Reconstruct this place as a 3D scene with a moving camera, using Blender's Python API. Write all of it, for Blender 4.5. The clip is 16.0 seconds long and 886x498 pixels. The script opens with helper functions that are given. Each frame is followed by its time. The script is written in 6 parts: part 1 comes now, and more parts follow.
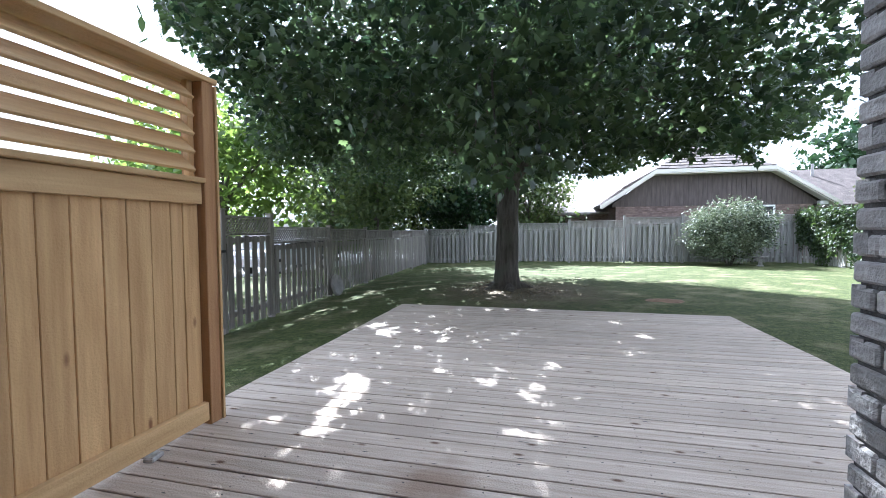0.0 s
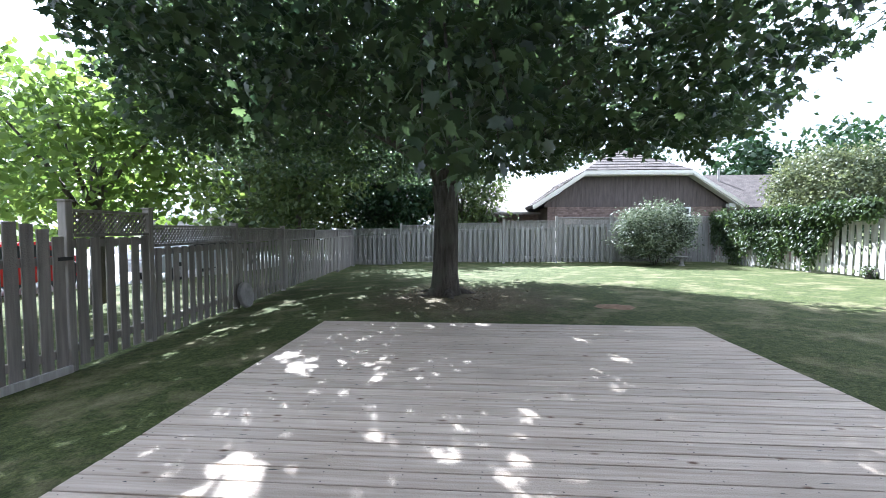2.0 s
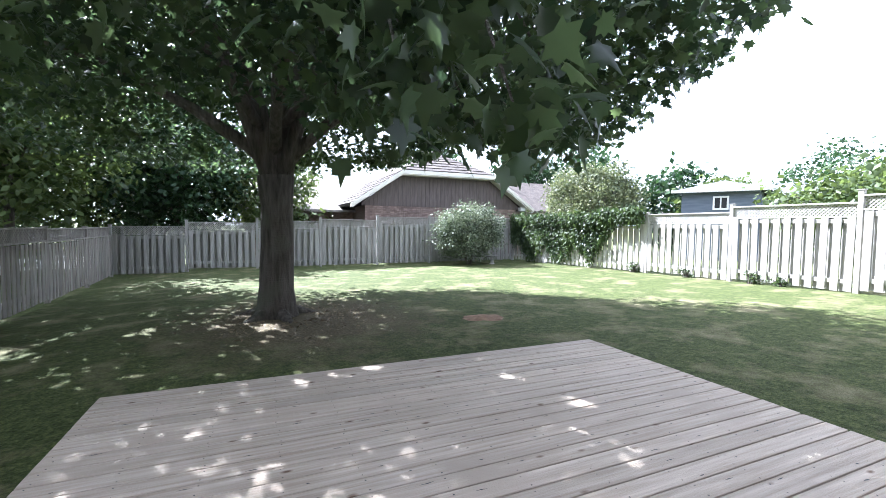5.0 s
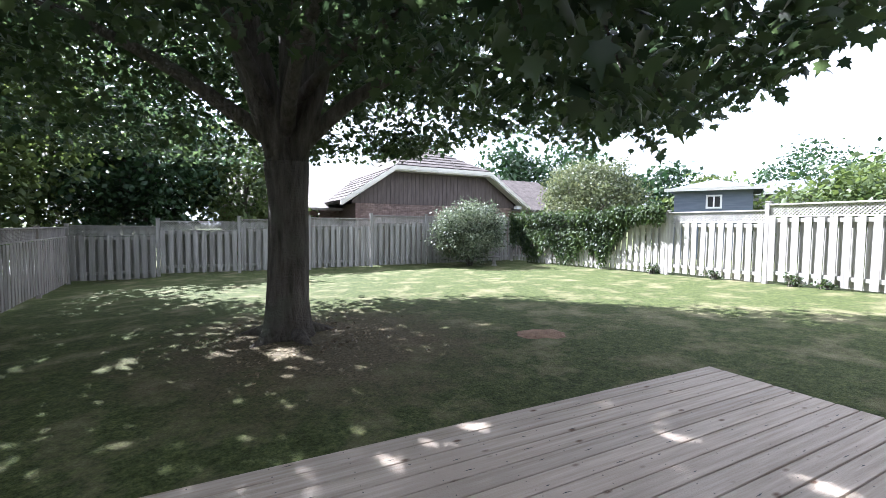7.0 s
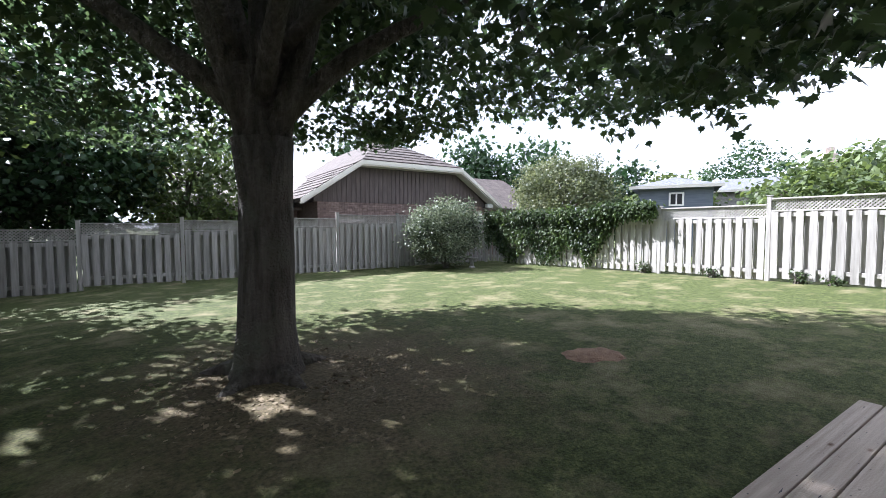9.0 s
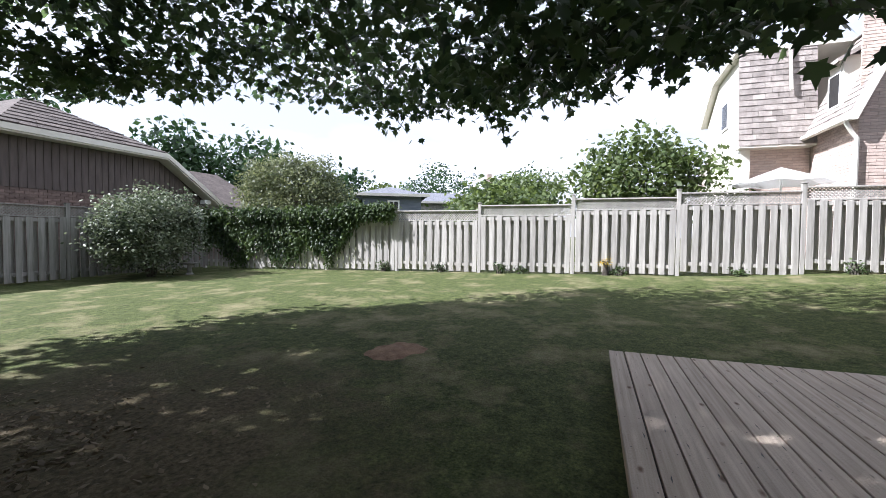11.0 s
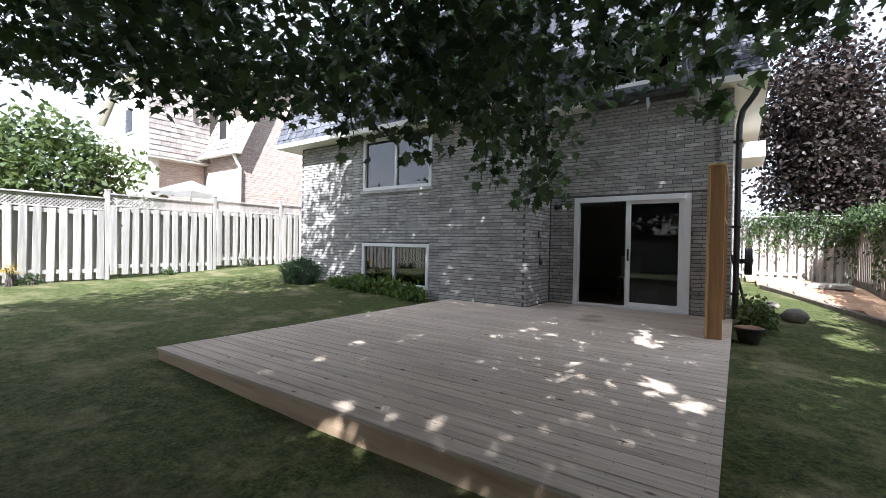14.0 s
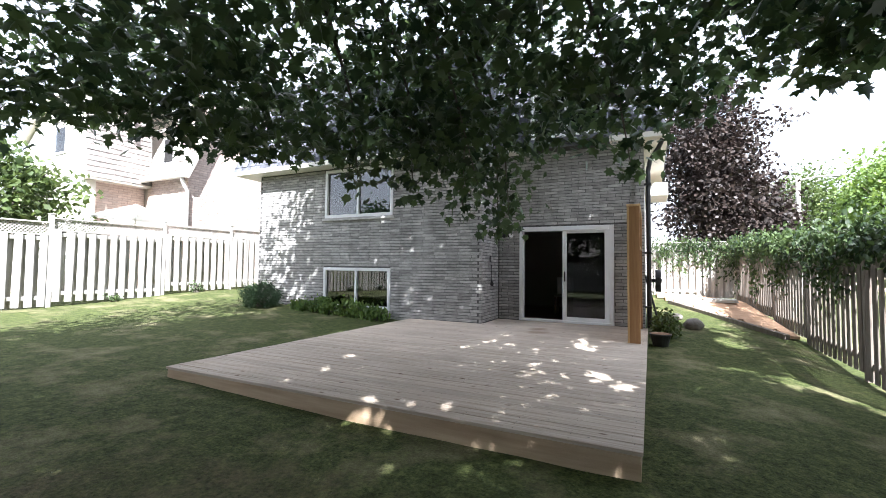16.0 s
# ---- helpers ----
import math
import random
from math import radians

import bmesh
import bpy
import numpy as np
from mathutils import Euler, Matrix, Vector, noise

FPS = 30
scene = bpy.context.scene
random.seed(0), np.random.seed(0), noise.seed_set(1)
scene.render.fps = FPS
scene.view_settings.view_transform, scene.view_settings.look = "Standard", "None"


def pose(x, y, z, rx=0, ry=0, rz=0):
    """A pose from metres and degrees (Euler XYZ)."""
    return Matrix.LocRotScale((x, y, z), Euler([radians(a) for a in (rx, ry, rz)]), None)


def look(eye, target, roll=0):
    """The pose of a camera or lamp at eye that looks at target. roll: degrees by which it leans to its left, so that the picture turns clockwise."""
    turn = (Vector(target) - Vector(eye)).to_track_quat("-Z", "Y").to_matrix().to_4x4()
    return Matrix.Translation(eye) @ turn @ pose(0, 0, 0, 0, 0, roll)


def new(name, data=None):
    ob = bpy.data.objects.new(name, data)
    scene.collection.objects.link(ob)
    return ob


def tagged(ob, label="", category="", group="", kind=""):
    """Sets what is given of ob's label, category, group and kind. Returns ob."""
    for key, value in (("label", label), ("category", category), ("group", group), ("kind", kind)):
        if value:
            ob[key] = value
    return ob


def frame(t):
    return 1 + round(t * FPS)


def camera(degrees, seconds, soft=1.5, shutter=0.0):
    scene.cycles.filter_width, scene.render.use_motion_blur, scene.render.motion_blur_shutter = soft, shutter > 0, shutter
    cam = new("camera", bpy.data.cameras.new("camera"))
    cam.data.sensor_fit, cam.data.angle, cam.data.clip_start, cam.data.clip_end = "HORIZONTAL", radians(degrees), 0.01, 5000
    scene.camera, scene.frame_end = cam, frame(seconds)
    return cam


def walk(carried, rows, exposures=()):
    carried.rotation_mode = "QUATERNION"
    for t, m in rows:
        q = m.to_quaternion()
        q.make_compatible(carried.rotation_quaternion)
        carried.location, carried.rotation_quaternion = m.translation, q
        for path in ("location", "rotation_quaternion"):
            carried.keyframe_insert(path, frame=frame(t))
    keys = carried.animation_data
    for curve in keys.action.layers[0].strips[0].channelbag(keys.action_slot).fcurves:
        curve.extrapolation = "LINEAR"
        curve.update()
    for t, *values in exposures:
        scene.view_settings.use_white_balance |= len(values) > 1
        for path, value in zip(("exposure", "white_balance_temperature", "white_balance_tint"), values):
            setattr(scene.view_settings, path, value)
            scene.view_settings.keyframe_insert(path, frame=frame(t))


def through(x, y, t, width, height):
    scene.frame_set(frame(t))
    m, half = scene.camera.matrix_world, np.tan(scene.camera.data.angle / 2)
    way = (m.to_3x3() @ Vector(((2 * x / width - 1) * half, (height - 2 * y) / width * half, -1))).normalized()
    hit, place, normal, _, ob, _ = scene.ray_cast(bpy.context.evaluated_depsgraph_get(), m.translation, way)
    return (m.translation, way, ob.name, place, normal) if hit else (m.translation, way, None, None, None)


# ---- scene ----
cam = camera(92.4, 16.0, soft=0.6)
PATH = [
    (0, (-0.035, -0.235, 1.552), (-0.507, 1.707, 1.461), -0.3),
    (0.5, (-0.123, 0.046, 1.532), (-0.532, 2.002, 1.44), -0.1),
    (1, (-0.19, 0.275, 1.547), (-0.52, 2.246, 1.455), -0.2),
    (1.5, (-0.122, 0.51, 1.51), (-0.379, 2.491, 1.417), -0.2),
    (2, (-0.353, 0.873, 1.57), (-0.496, 2.865, 1.474), -0.0),
    (2.5, (-0.568, 1.113, 1.596), (-0.574, 3.111, 1.5), 0.4),
    (3, (-0.729, 1.361, 1.595), (-0.526, 3.349, 1.502), 0.6),
    (3.5, (-0.909, 1.635, 1.642), (-0.538, 3.598, 1.543), 0.7),
    (4, (-1.077, 1.977, 1.635), (-0.549, 3.903, 1.539), 0.7),
    (4.5, (-1.184, 2.215, 1.645), (-0.507, 4.094, 1.55), 0.7),
    (4.7, (-1.195, 2.31, 1.674), (-0.463, 4.168, 1.572), 0.6),
    (6.8, (-1.66, 3.906, 1.658), (-0.77, 5.694, 1.555), 0.7),
    (7, (-1.727, 4.059, 1.657), (-0.821, 5.839, 1.55), 0.6),
    (7.5, (-1.867, 4.433, 1.671), (-0.926, 6.194, 1.562), 0.5),
    (8, (-1.924, 4.824, 1.655), (-0.929, 6.555, 1.539), 0.5),
    (8.2, (-1.923, 4.989, 1.657), (-0.911, 6.71, 1.541), 0.5),
    (10.3, (-1.756, 6.454, 1.437), (-0.28, 7.8, 1.354), -0.1),
    (10.5, (-1.794, 6.521, 1.416), (-0.219, 7.751, 1.327), 0.4),
    (11, (-1.925, 6.746, 1.411), (-0.036, 7.4, 1.344), 0.7),
    (11.5, (-2.145, 6.871, 1.381), (-0.148, 6.974, 1.338), 0.7),
    (12, (-2.036, 7.203, 1.309), (-0.118, 6.638, 1.283), 1.1),
    (12.5, (-2.265, 7.502, 1.358), (-0.566, 6.448, 1.336), 1.0),
    (13, (-2.474, 7.817, 1.389), (-1.005, 6.459, 1.366), 0.9),
    (13.5, (-2.518, 8.129, 1.393), (-1.225, 6.603, 1.368), 0.9),
    (14, (-2.451, 8.49, 1.421), (-1.31, 6.847, 1.405), 1.1),
    (14.5, (-2.481, 8.773, 1.43), (-1.471, 7.046, 1.436), 0.9),
    (15, (-2.495, 9.057, 1.443), (-1.563, 7.288, 1.486), 0.7),
    (15.5, (-2.474, 9.311, 1.444), (-1.57, 7.528, 1.509), 0.7),
    (16, (-2.45, 9.572, 1.447), (-1.574, 7.776, 1.54), 0.7),
]
walk(cam, [(t, look(eye, target, roll)) for t, eye, target, roll in PATH], exposures=[(0, 2.7, 5350, 12), (2.5, 2.5, 5400, 11), (4, 2.85, 5450, 12), (7, 2.5, 5600, 15), (10.5, 1.65, 5800, 16), (11.5, 1.5, 5850, 14), (12.5, 1.75, 5800, 13), (13.5, 1.8, 5800, 13), (16, 2.5, 5900, 12)])

# ---- world, sun ----
SUN = Vector((-0.48, 0.98, 1.0)).normalized()
world = bpy.data.worlds.new("world")
scene.world = world
world.use_nodes = True
wn, wl = world.node_tree.nodes, world.node_tree.links
sky = wn.new("ShaderNodeTexSky")
sky.sky_type, sky.sun_disc = "NISHITA", False
sky.sun_elevation = math.asin(SUN.z)
sky.sun_rotation = math.atan2(SUN.x, SUN.y)
sky.air_density, sky.dust_density = 1.2, 2.0
bgn = wn["Background"]
SKY_POWER = 0.052
bgn.inputs["Strength"].default_value = SKY_POWER
# broken bright cloud over the whole sky
wco = wn.new("ShaderNodeTexCoord")
wmap = wn.new("ShaderNodeMapping")
wmap.inputs["Scale"].default_value = (1.0, 1.0, 3.0)
wno = wn.new("ShaderNodeTexNoise")
wno.inputs["Scale"].default_value, wno.inputs["Detail"].default_value = 2.4, 7.0
wra = wn.new("ShaderNodeValToRGB")
wra.color_ramp.elements[0].position, wra.color_ramp.elements[1].position = 0.36, 0.56
wra.color_ramp.elements[0].color = (0.62, 0.62, 0.62, 1)
wmi = wn.new("ShaderNodeMix")
wmi.data_type = "RGBA"
wl.new(wco.outputs["Generated"], wmap.inputs["Vector"])
wl.new(wmap.outputs["Vector"], wno.inputs["Vector"])
wl.new(wno.outputs["Fac"], wra.inputs["Fac"])
wl.new(wra.outputs["Color"], wmi.inputs["Factor"])
wl.new(sky.outputs["Color"], wmi.inputs["A"])
wmi.inputs["B"].default_value = (9.0, 9.25, 9.8, 1)
wl.new(wmi.outputs["Result"], bgn.inputs["Color"])

sun_data = bpy.data.lights.new("sun", "SUN")
sun_data.energy, sun_data.angle, sun_data.color = 5.0, radians(0.53), (1.0, 0.965, 0.91)
sun = new("sun", sun_data)
sun.matrix_world = look(SUN * 40, (0, 0, 0))


# ---- materials ----
def surf(name, c1, c2, scale=(3, 3, 3), rough=0.7, bump=0.15, fine=60.0, vary=0.12, metal=0.0, depth=0.004, c3=None, c3_scale=0.6, c3_cut=0.58, spec=0.4):
    m = bpy.data.materials.new(name)
    m.use_nodes = True
    n, l = m.node_tree.nodes, m.node_tree.links
    p = n["Principled BSDF"]
    p.inputs["Roughness"].default_value, p.inputs["Metallic"].default_value = rough, metal
    p.inputs["Specular IOR Level"].default_value = spec
    geo, mp = n.new("ShaderNodeNewGeometry"), n.new("ShaderNodeMapping")
    mp.inputs["Scale"].default_value = scale
    l.new(geo.outputs["Position"], mp.inputs["Vector"])
    no = n.new("ShaderNodeTexNoise")
    no.inputs["Scale"].default_value, no.inputs["Detail"].default_value, no.inputs["Roughness"].default_value = 1.0, 5.0, 0.6
    l.new(mp.outputs["Vector"], no.inputs["Vector"])
    ra = n.new("ShaderNodeValToRGB")
    ra.color_ramp.elements[0].position, ra.color_ramp.elements[1].position = 0.32, 0.68
    ra.color_ramp.elements[0].color, ra.color_ramp.elements[1].color = (*c1, 1), (*c2, 1)
    l.new(no.outputs["Fac"], ra.inputs["Fac"])
    col = ra.outputs["Color"]
    if c3:
        n3 = n.new("ShaderNodeTexNoise")
        n3.inputs["Scale"].default_value, n3.inputs["Detail"].default_value = c3_scale, 4.0
        l.new(geo.outputs["Position"], n3.inputs["Vector"])
        r3 = n.new("ShaderNodeValToRGB")
        r3.color_ramp.elements[0].position, r3.color_ramp.elements[1].position = c3_cut, c3_cut + 0.12
        l.new(n3.outputs["Fac"], r3.inputs["Fac"])
        m3 = n.new("ShaderNodeMix")
        m3.data_type = "RGBA"
        l.new(r3.outputs["Color"], m3.inputs["Factor"])
        l.new(col, m3.inputs["A"])
        m3.inputs["B"].default_value = (*c3, 1)
        col = m3.outputs["Result"]
    # each piece a little lighter or darker
    oi, isl, add = n.new("ShaderNodeObjectInfo"), n.new("ShaderNodeNewGeometry"), n.new("ShaderNodeMath")
    l.new(oi.outputs["Random"], add.inputs[0])
    l.new(isl.outputs["Random Per Island"], add.inputs[1])
    fr = n.new("ShaderNodeMath")
    fr.operation = "FRACT"
    l.new(add.outputs[0], fr.inputs[0])
    mr = n.new("ShaderNodeMapRange")
    mr.inputs["To Min"].default_value, mr.inputs["To Max"].default_value = 1 - vary, 1 + vary
    l.new(fr.outputs[0], mr.inputs["Value"])
    hs = n.new("ShaderNodeHueSaturation")
    l.new(mr.outputs["Result"], hs.inputs["Value"])
    l.new(col, hs.inputs["Color"])
    l.new(hs.outputs["Color"], p.inputs["Base Color"])
    nf = n.new("ShaderNodeTexNoise")
    nf.inputs["Scale"].default_value, nf.inputs["Detail"].default_value = fine, 3.0
    l.new(geo.outputs["Position"], nf.inputs["Vector"])
    ad = n.new("ShaderNodeMath")
    l.new(no.outputs["Fac"], ad.inputs[0])
    l.new(nf.outputs["Fac"], ad.inputs[1])
    bu = n.new("ShaderNodeBump")
    bu.inputs["Strength"].default_value, bu.inputs["Distance"].default_value = bump, depth * 5
    l.new(ad.outputs[0], bu.inputs["Height"])
    l.new(bu.outputs["Normal"], p.inputs["Normal"])
    return m


def leafy(name, dark, light, through=0.35, rough=0.5, glow=1.5):
    """Leaves: both sides lit, some light passing through."""
    m = bpy.data.materials.new(name)
    m.use_nodes = True
    n, l = m.node_tree.nodes, m.node_tree.links
    p, out = n["Principled BSDF"], n["Material Output"]
    p.inputs["Roughness"].default_value = rough
    p.inputs["Specular IOR Level"].default_value = 0.35
    geo, no = n.new("ShaderNodeNewGeometry"), n.new("ShaderNodeTexNoise")
    no.inputs["Scale"].default_value = 0.9
    l.new(geo.outputs["Position"], no.inputs["Vector"])
    ad = n.new("ShaderNodeMath")
    ad.inputs[1].default_value = 0.55
    ad.operation = "MULTIPLY_ADD"
    l.new(geo.outputs["Random Per Island"], ad.inputs[0])
    sb = n.new("ShaderNodeMath")
    sb.operation = "SUBTRACT"
    sb.inputs[1].default_value = 0.28
    l.new(no.outputs["Fac"], sb.inputs[0])
    l.new(sb.outputs[0], ad.inputs[2])
    ra = n.new("ShaderNodeValToRGB")
    ra.color_ramp.elements[0].position, ra.color_ramp.elements[1].position = 0.15, 0.85
    ra.color_ramp.elements[0].color, ra.color_ramp.elements[1].color = (*dark, 1), (*light, 1)
    l.new(ad.outputs[0], ra.inputs["Fac"])
    l.new(ra.outputs["Color"], p.inputs["Base Color"])
    tr = n.new("ShaderNodeBsdfTranslucent")
    hs = n.new("ShaderNodeHueSaturation")
    hs.inputs["Hue"].default_value, hs.inputs["Saturation"].default_value, hs.inputs["Value"].default_value = 0.485, 1.15, glow
    l.new(ra.outputs["Color"], hs.inputs["Color"])
    l.new(hs.outputs["Color"], tr.inputs["Color"])
    mx = n.new("ShaderNodeMixShader")
    mx.inputs["Fac"].default_value = through
    l.new(p.outputs["BSDF"], mx.inputs[1])
    l.new(tr.outputs["BSDF"], mx.inputs[2])
    l.new(mx.outputs["Shader"], out.inputs["Surface"])
    return m


def glassy(name, tint=(0.9, 0.95, 0.95), ior=2.2):
    m = bpy.data.materials.new(name)
    m.use_nodes = True
    n, l = m.node_tree.nodes, m.node_tree.links
    g, t, mx, fr = n.new("ShaderNodeBsdfGlossy"), n.new("ShaderNodeBsdfTransparent"), n.new("ShaderNodeMixShader"), n.new("ShaderNodeFresnel")
    g.inputs["Roughness"].default_value = 0.01
    t.inputs["Color"].default_value = (*tint, 1)
    fr.inputs["IOR"].default_value = ior
    l.new(fr.outputs[0], mx.inputs["Fac"])
    l.new(t.outputs[0], mx.inputs[1])
    l.new(g.outputs[0], mx.inputs[2])
    l.new(mx.outputs[0], n["Material Output"].inputs["Surface"])
    return m


def knotted(m, scale, knot):
    """Adds dark knots to a board material."""
    n, l = m.node_tree.nodes, m.node_tree.links
    p = n["Principled BSDF"]
    src = p.inputs["Base Color"].links[0].from_socket
    geo, mp, vo = n.new("ShaderNodeNewGeometry"), n.new("ShaderNodeMapping"), n.new("ShaderNodeTexVoronoi")
    mp.inputs["Scale"].default_value = scale
    l.new(geo.outputs["Position"], mp.inputs["Vector"])
    l.new(mp.outputs["Vector"], vo.inputs["Vector"])
    vo.inputs["Scale"].default_value = 1.0
    ra = n.new("ShaderNodeValToRGB")
    ra.color_ramp.elements[0].position, ra.color_ramp.elements[1].position = 0.045, 0.13
    ra.color_ramp.elements[0].color = (1, 1, 1, 1)
    ra.color_ramp.elements[1].color = (0, 0, 0, 1)
    l.new(vo.outputs["Distance"], ra.inputs["Fac"])
    mx = n.new("ShaderNodeMix")
    mx.data_type = "RGBA"
    l.new(ra.outputs["Color"], mx.inputs["Factor"])
    l.new(src, mx.inputs["A"])
    mx.inputs["B"].default_value = (*knot, 1)
    l.new(mx.outputs["Result"], p.inputs["Base Color"])
    return m


M_DECK = knotted(surf("deck_board", (0.38, 0.305, 0.235), (0.58, 0.495, 0.41), (1.3, 30, 30), 0.72, 0.3, 90, 0.10, c3=(0.43, 0.355, 0.285), c3_scale=1.1), (3.2, 7.0, 7.0), (0.12, 0.065, 0.035))


def stained(m, centre, radius, colour, strength=0.75):
    """A brown water stain with a ragged edge."""
    n, l = m.node_tree.nodes, m.node_tree.links
    p = n["Principled BSDF"]
    src = p.inputs["Base Color"].links[0].from_socket
    geo, di, no, ad, mr, mx = n.new("ShaderNodeNewGeometry"), n.new("ShaderNodeVectorMath"), n.new("ShaderNodeTexNoise"), n.new("ShaderNodeMath"), n.new("ShaderNodeMapRange"), n.new("ShaderNodeMix")
    di.operation = "DISTANCE"
    di.inputs[1].default_value = centre
    no.inputs["Scale"].default_value, no.inputs["Detail"].default_value = 5.0, 5.0
    l.new(geo.outputs["Position"], di.inputs[0])
    l.new(geo.outputs["Position"], no.inputs["Vector"])
    ad.operation = "MULTIPLY_ADD"
    ad.inputs[1].default_value = radius * 1.6
    l.new(no.outputs["Fac"], ad.inputs[0])
    l.new(di.outputs["Value"], ad.inputs[2])
    mr.inputs["From Min"].default_value, mr.inputs["From Max"].default_value = radius * 1.1, radius * 1.9
    mr.inputs["To Min"].default_value, mr.inputs["To Max"].default_value = strength, 0.0
    l.new(ad.outputs[0], mr.inputs["Value"])
    mx.data_type = "RGBA"
    l.new(mr.outputs["Result"], mx.inputs["Factor"])
    l.new(src, mx.inputs["A"])
    mx.inputs["B"].default_value = (*colour, 1)
    l.new(mx.outputs["Result"], p.inputs["Base Color"])


stained(M_DECK, (-0.59, 1.72, 0.3), 0.26, (0.23, 0.15, 0.10))
stained(M_DECK, (-0.50, 1.30, 0.3), 0.20, (0.24, 0.165, 0.11))
M_CEDAR = knotted(surf("new_cedar", (0.47, 0.28, 0.115), (0.66, 0.43, 0.20), (16, 16, 1.2), 0.65, 0.2, 80, 0.14), (7.0, 7.0, 2.6), (0.22, 0.10, 0.04))
M_CEDAR_H = surf("new_cedar_long", (0.45, 0.28, 0.12), (0.63, 0.43, 0.21), (16, 1.2, 16), 0.65, 0.2, 80, 0.10)
M_FASCIA = surf("tan_fascia", (0.33, 0.23, 0.145), (0.47, 0.35, 0.235), (1.2, 16, 16), 0.7, 0.25, 80, 0.08)
M_POSTWOOD = surf("brown_cedar", (0.30, 0.15, 0.06), (0.45, 0.25, 0.11), (18, 18, 1.0), 0.65, 0.2, 80, 0.08)
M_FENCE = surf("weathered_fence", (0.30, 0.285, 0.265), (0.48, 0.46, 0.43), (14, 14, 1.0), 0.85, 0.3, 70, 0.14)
# back fence boards, darkened for the shade on their sunless face
M_FENCE_BACK = surf("shaded_back_fence", (0.20, 0.192, 0.18), (0.35, 0.338, 0.32), (14, 14, 1.0), 0.85, 0.3, 70, 0.15)
# west fence and gate: shade on their yard side is in this tone
M_FENCE_SHADED = surf("shaded_old_fence", (0.15, 0.135, 0.12), (0.28, 0.255, 0.23), (14, 14, 1.0), 0.85, 0.3, 70, 0.16)
# backlit shade under the vine put into the colour; also colours timber edging
M_OLD_BACKLIT = surf("old_wood_backlit_tone", (0.11, 0.092, 0.078), (0.20, 0.175, 0.15), (14, 14, 1.0), 0.85, 0.3, 70, 0.18)
M_BRICK = surf("grey_brick", (0.25, 0.24, 0.228), (0.45, 0.433, 0.41), (7, 7, 22), 0.85, 0.6, 55, 0.26, c3=(0.43, 0.415, 0.395), c3_scale=1.6, c3_cut=0.56)
M_MORTAR = surf("mortar", (0.075, 0.072, 0.07), (0.13, 0.125, 0.12), (9, 9, 9), 0.95, 0.4, 90, 0.04)
M_PINK = surf("pale_brick", (0.47, 0.37, 0.32), (0.62, 0.52, 0.46), (5, 5, 20), 0.9, 0.3, 40, 0.12)
M_PINKMORT = surf("pale_mortar", (0.33, 0.28, 0.25), (0.42, 0.36, 0.33), (5, 5, 5), 0.9, 0.3, 40, 0.04)
M_SHINGLE = surf("dark_shingle", (0.065, 0.07, 0.085), (0.15, 0.155, 0.18), (6, 6, 3), 0.9, 0.5, 120, 0.3)
M_SHINGLE_N = surf("grey_brown_shingle", (0.22, 0.195, 0.18), (0.36, 0.325, 0.30), (5, 5, 3), 0.9, 0.5, 100, 0.22)
M_SHINGLE_B = surf("brown_shingle", (0.05, 0.040, 0.036), (0.105, 0.085, 0.077), (3, 3, 3), 0.9, 0.5, 100, 0.2)
M_WHITE = surf("white_vinyl", (0.74, 0.74, 0.73), (0.82, 0.82, 0.81), (2, 2, 2), 0.35, 0.05, 60, 0.02)
M_SOFFIT = surf("cream_soffit", (0.66, 0.63, 0.56), (0.74, 0.71, 0.64), (2, 2, 2), 0.5, 0.05, 60, 0.04)
M_BROWNSID = surf("brown_siding", (0.070, 0.055, 0.050), (0.115, 0.092, 0.083), (9, 9, 1.5), 0.7, 0.2, 60, 0.12)
M_REDBRICK = surf("brown_red_brick", (0.15, 0.105, 0.09), (0.27, 0.20, 0.175), (6, 6, 18), 0.9, 0.4, 50, 0.25)
M_BLUESID = surf("blue_grey_siding", (0.10, 0.12, 0.16), (0.15, 0.175, 0.22), (1, 1, 12), 0.7, 0.1, 40, 0.05)
M_BARK = surf("maple_bark", (0.050, 0.043, 0.035), (0.150, 0.130, 0.108), (14, 14, 2.2), 0.95, 0.9, 45, 0.0, depth=0.02, c3=(0.115, 0.115, 0.085), c3_scale=1.3, c3_cut=0.55)
M_MAPLE = leafy("maple_leaf", (0.013, 0.024, 0.014), (0.051, 0.075, 0.034), 0.44, 0.32, 3.0)
M_GREEN = leafy("bright_leaf", (0.065, 0.115, 0.032), (0.20, 0.28, 0.085), 0.42)
M_MIDGREEN = leafy("mid_leaf", (0.034, 0.058, 0.02), (0.125, 0.165, 0.06), 0.35)
M_DKGREEN = leafy("dark_leaf", (0.014, 0.036, 0.016), (0.045, 0.085, 0.034), 0.25)
M_OLIVE = leafy("olive_leaf", (0.05, 0.07, 0.035), (0.17, 0.19, 0.095), 0.3)
M_GREYGREEN = leafy("variegated_leaf", (0.022, 0.038, 0.018), (0.25, 0.29, 0.19), 0.2)
M_PURPLE = leafy("purple_leaf", (0.014, 0.011, 0.010), (0.050, 0.036, 0.031), 0.15)
M_IVY = leafy("ivy_leaf", (0.014, 0.030, 0.013), (0.080, 0.120, 0.042), 0.3)
M_YELLOW = leafy("yellow_flower", (0.35, 0.25, 0.02), (0.6, 0.45, 0.05), 0.3)
M_GLASS = glassy("window_glass", (0.55, 0.58, 0.60))
M_SCREEN = glassy("door_glass", (0.34, 0.36, 0.37), 1.6)
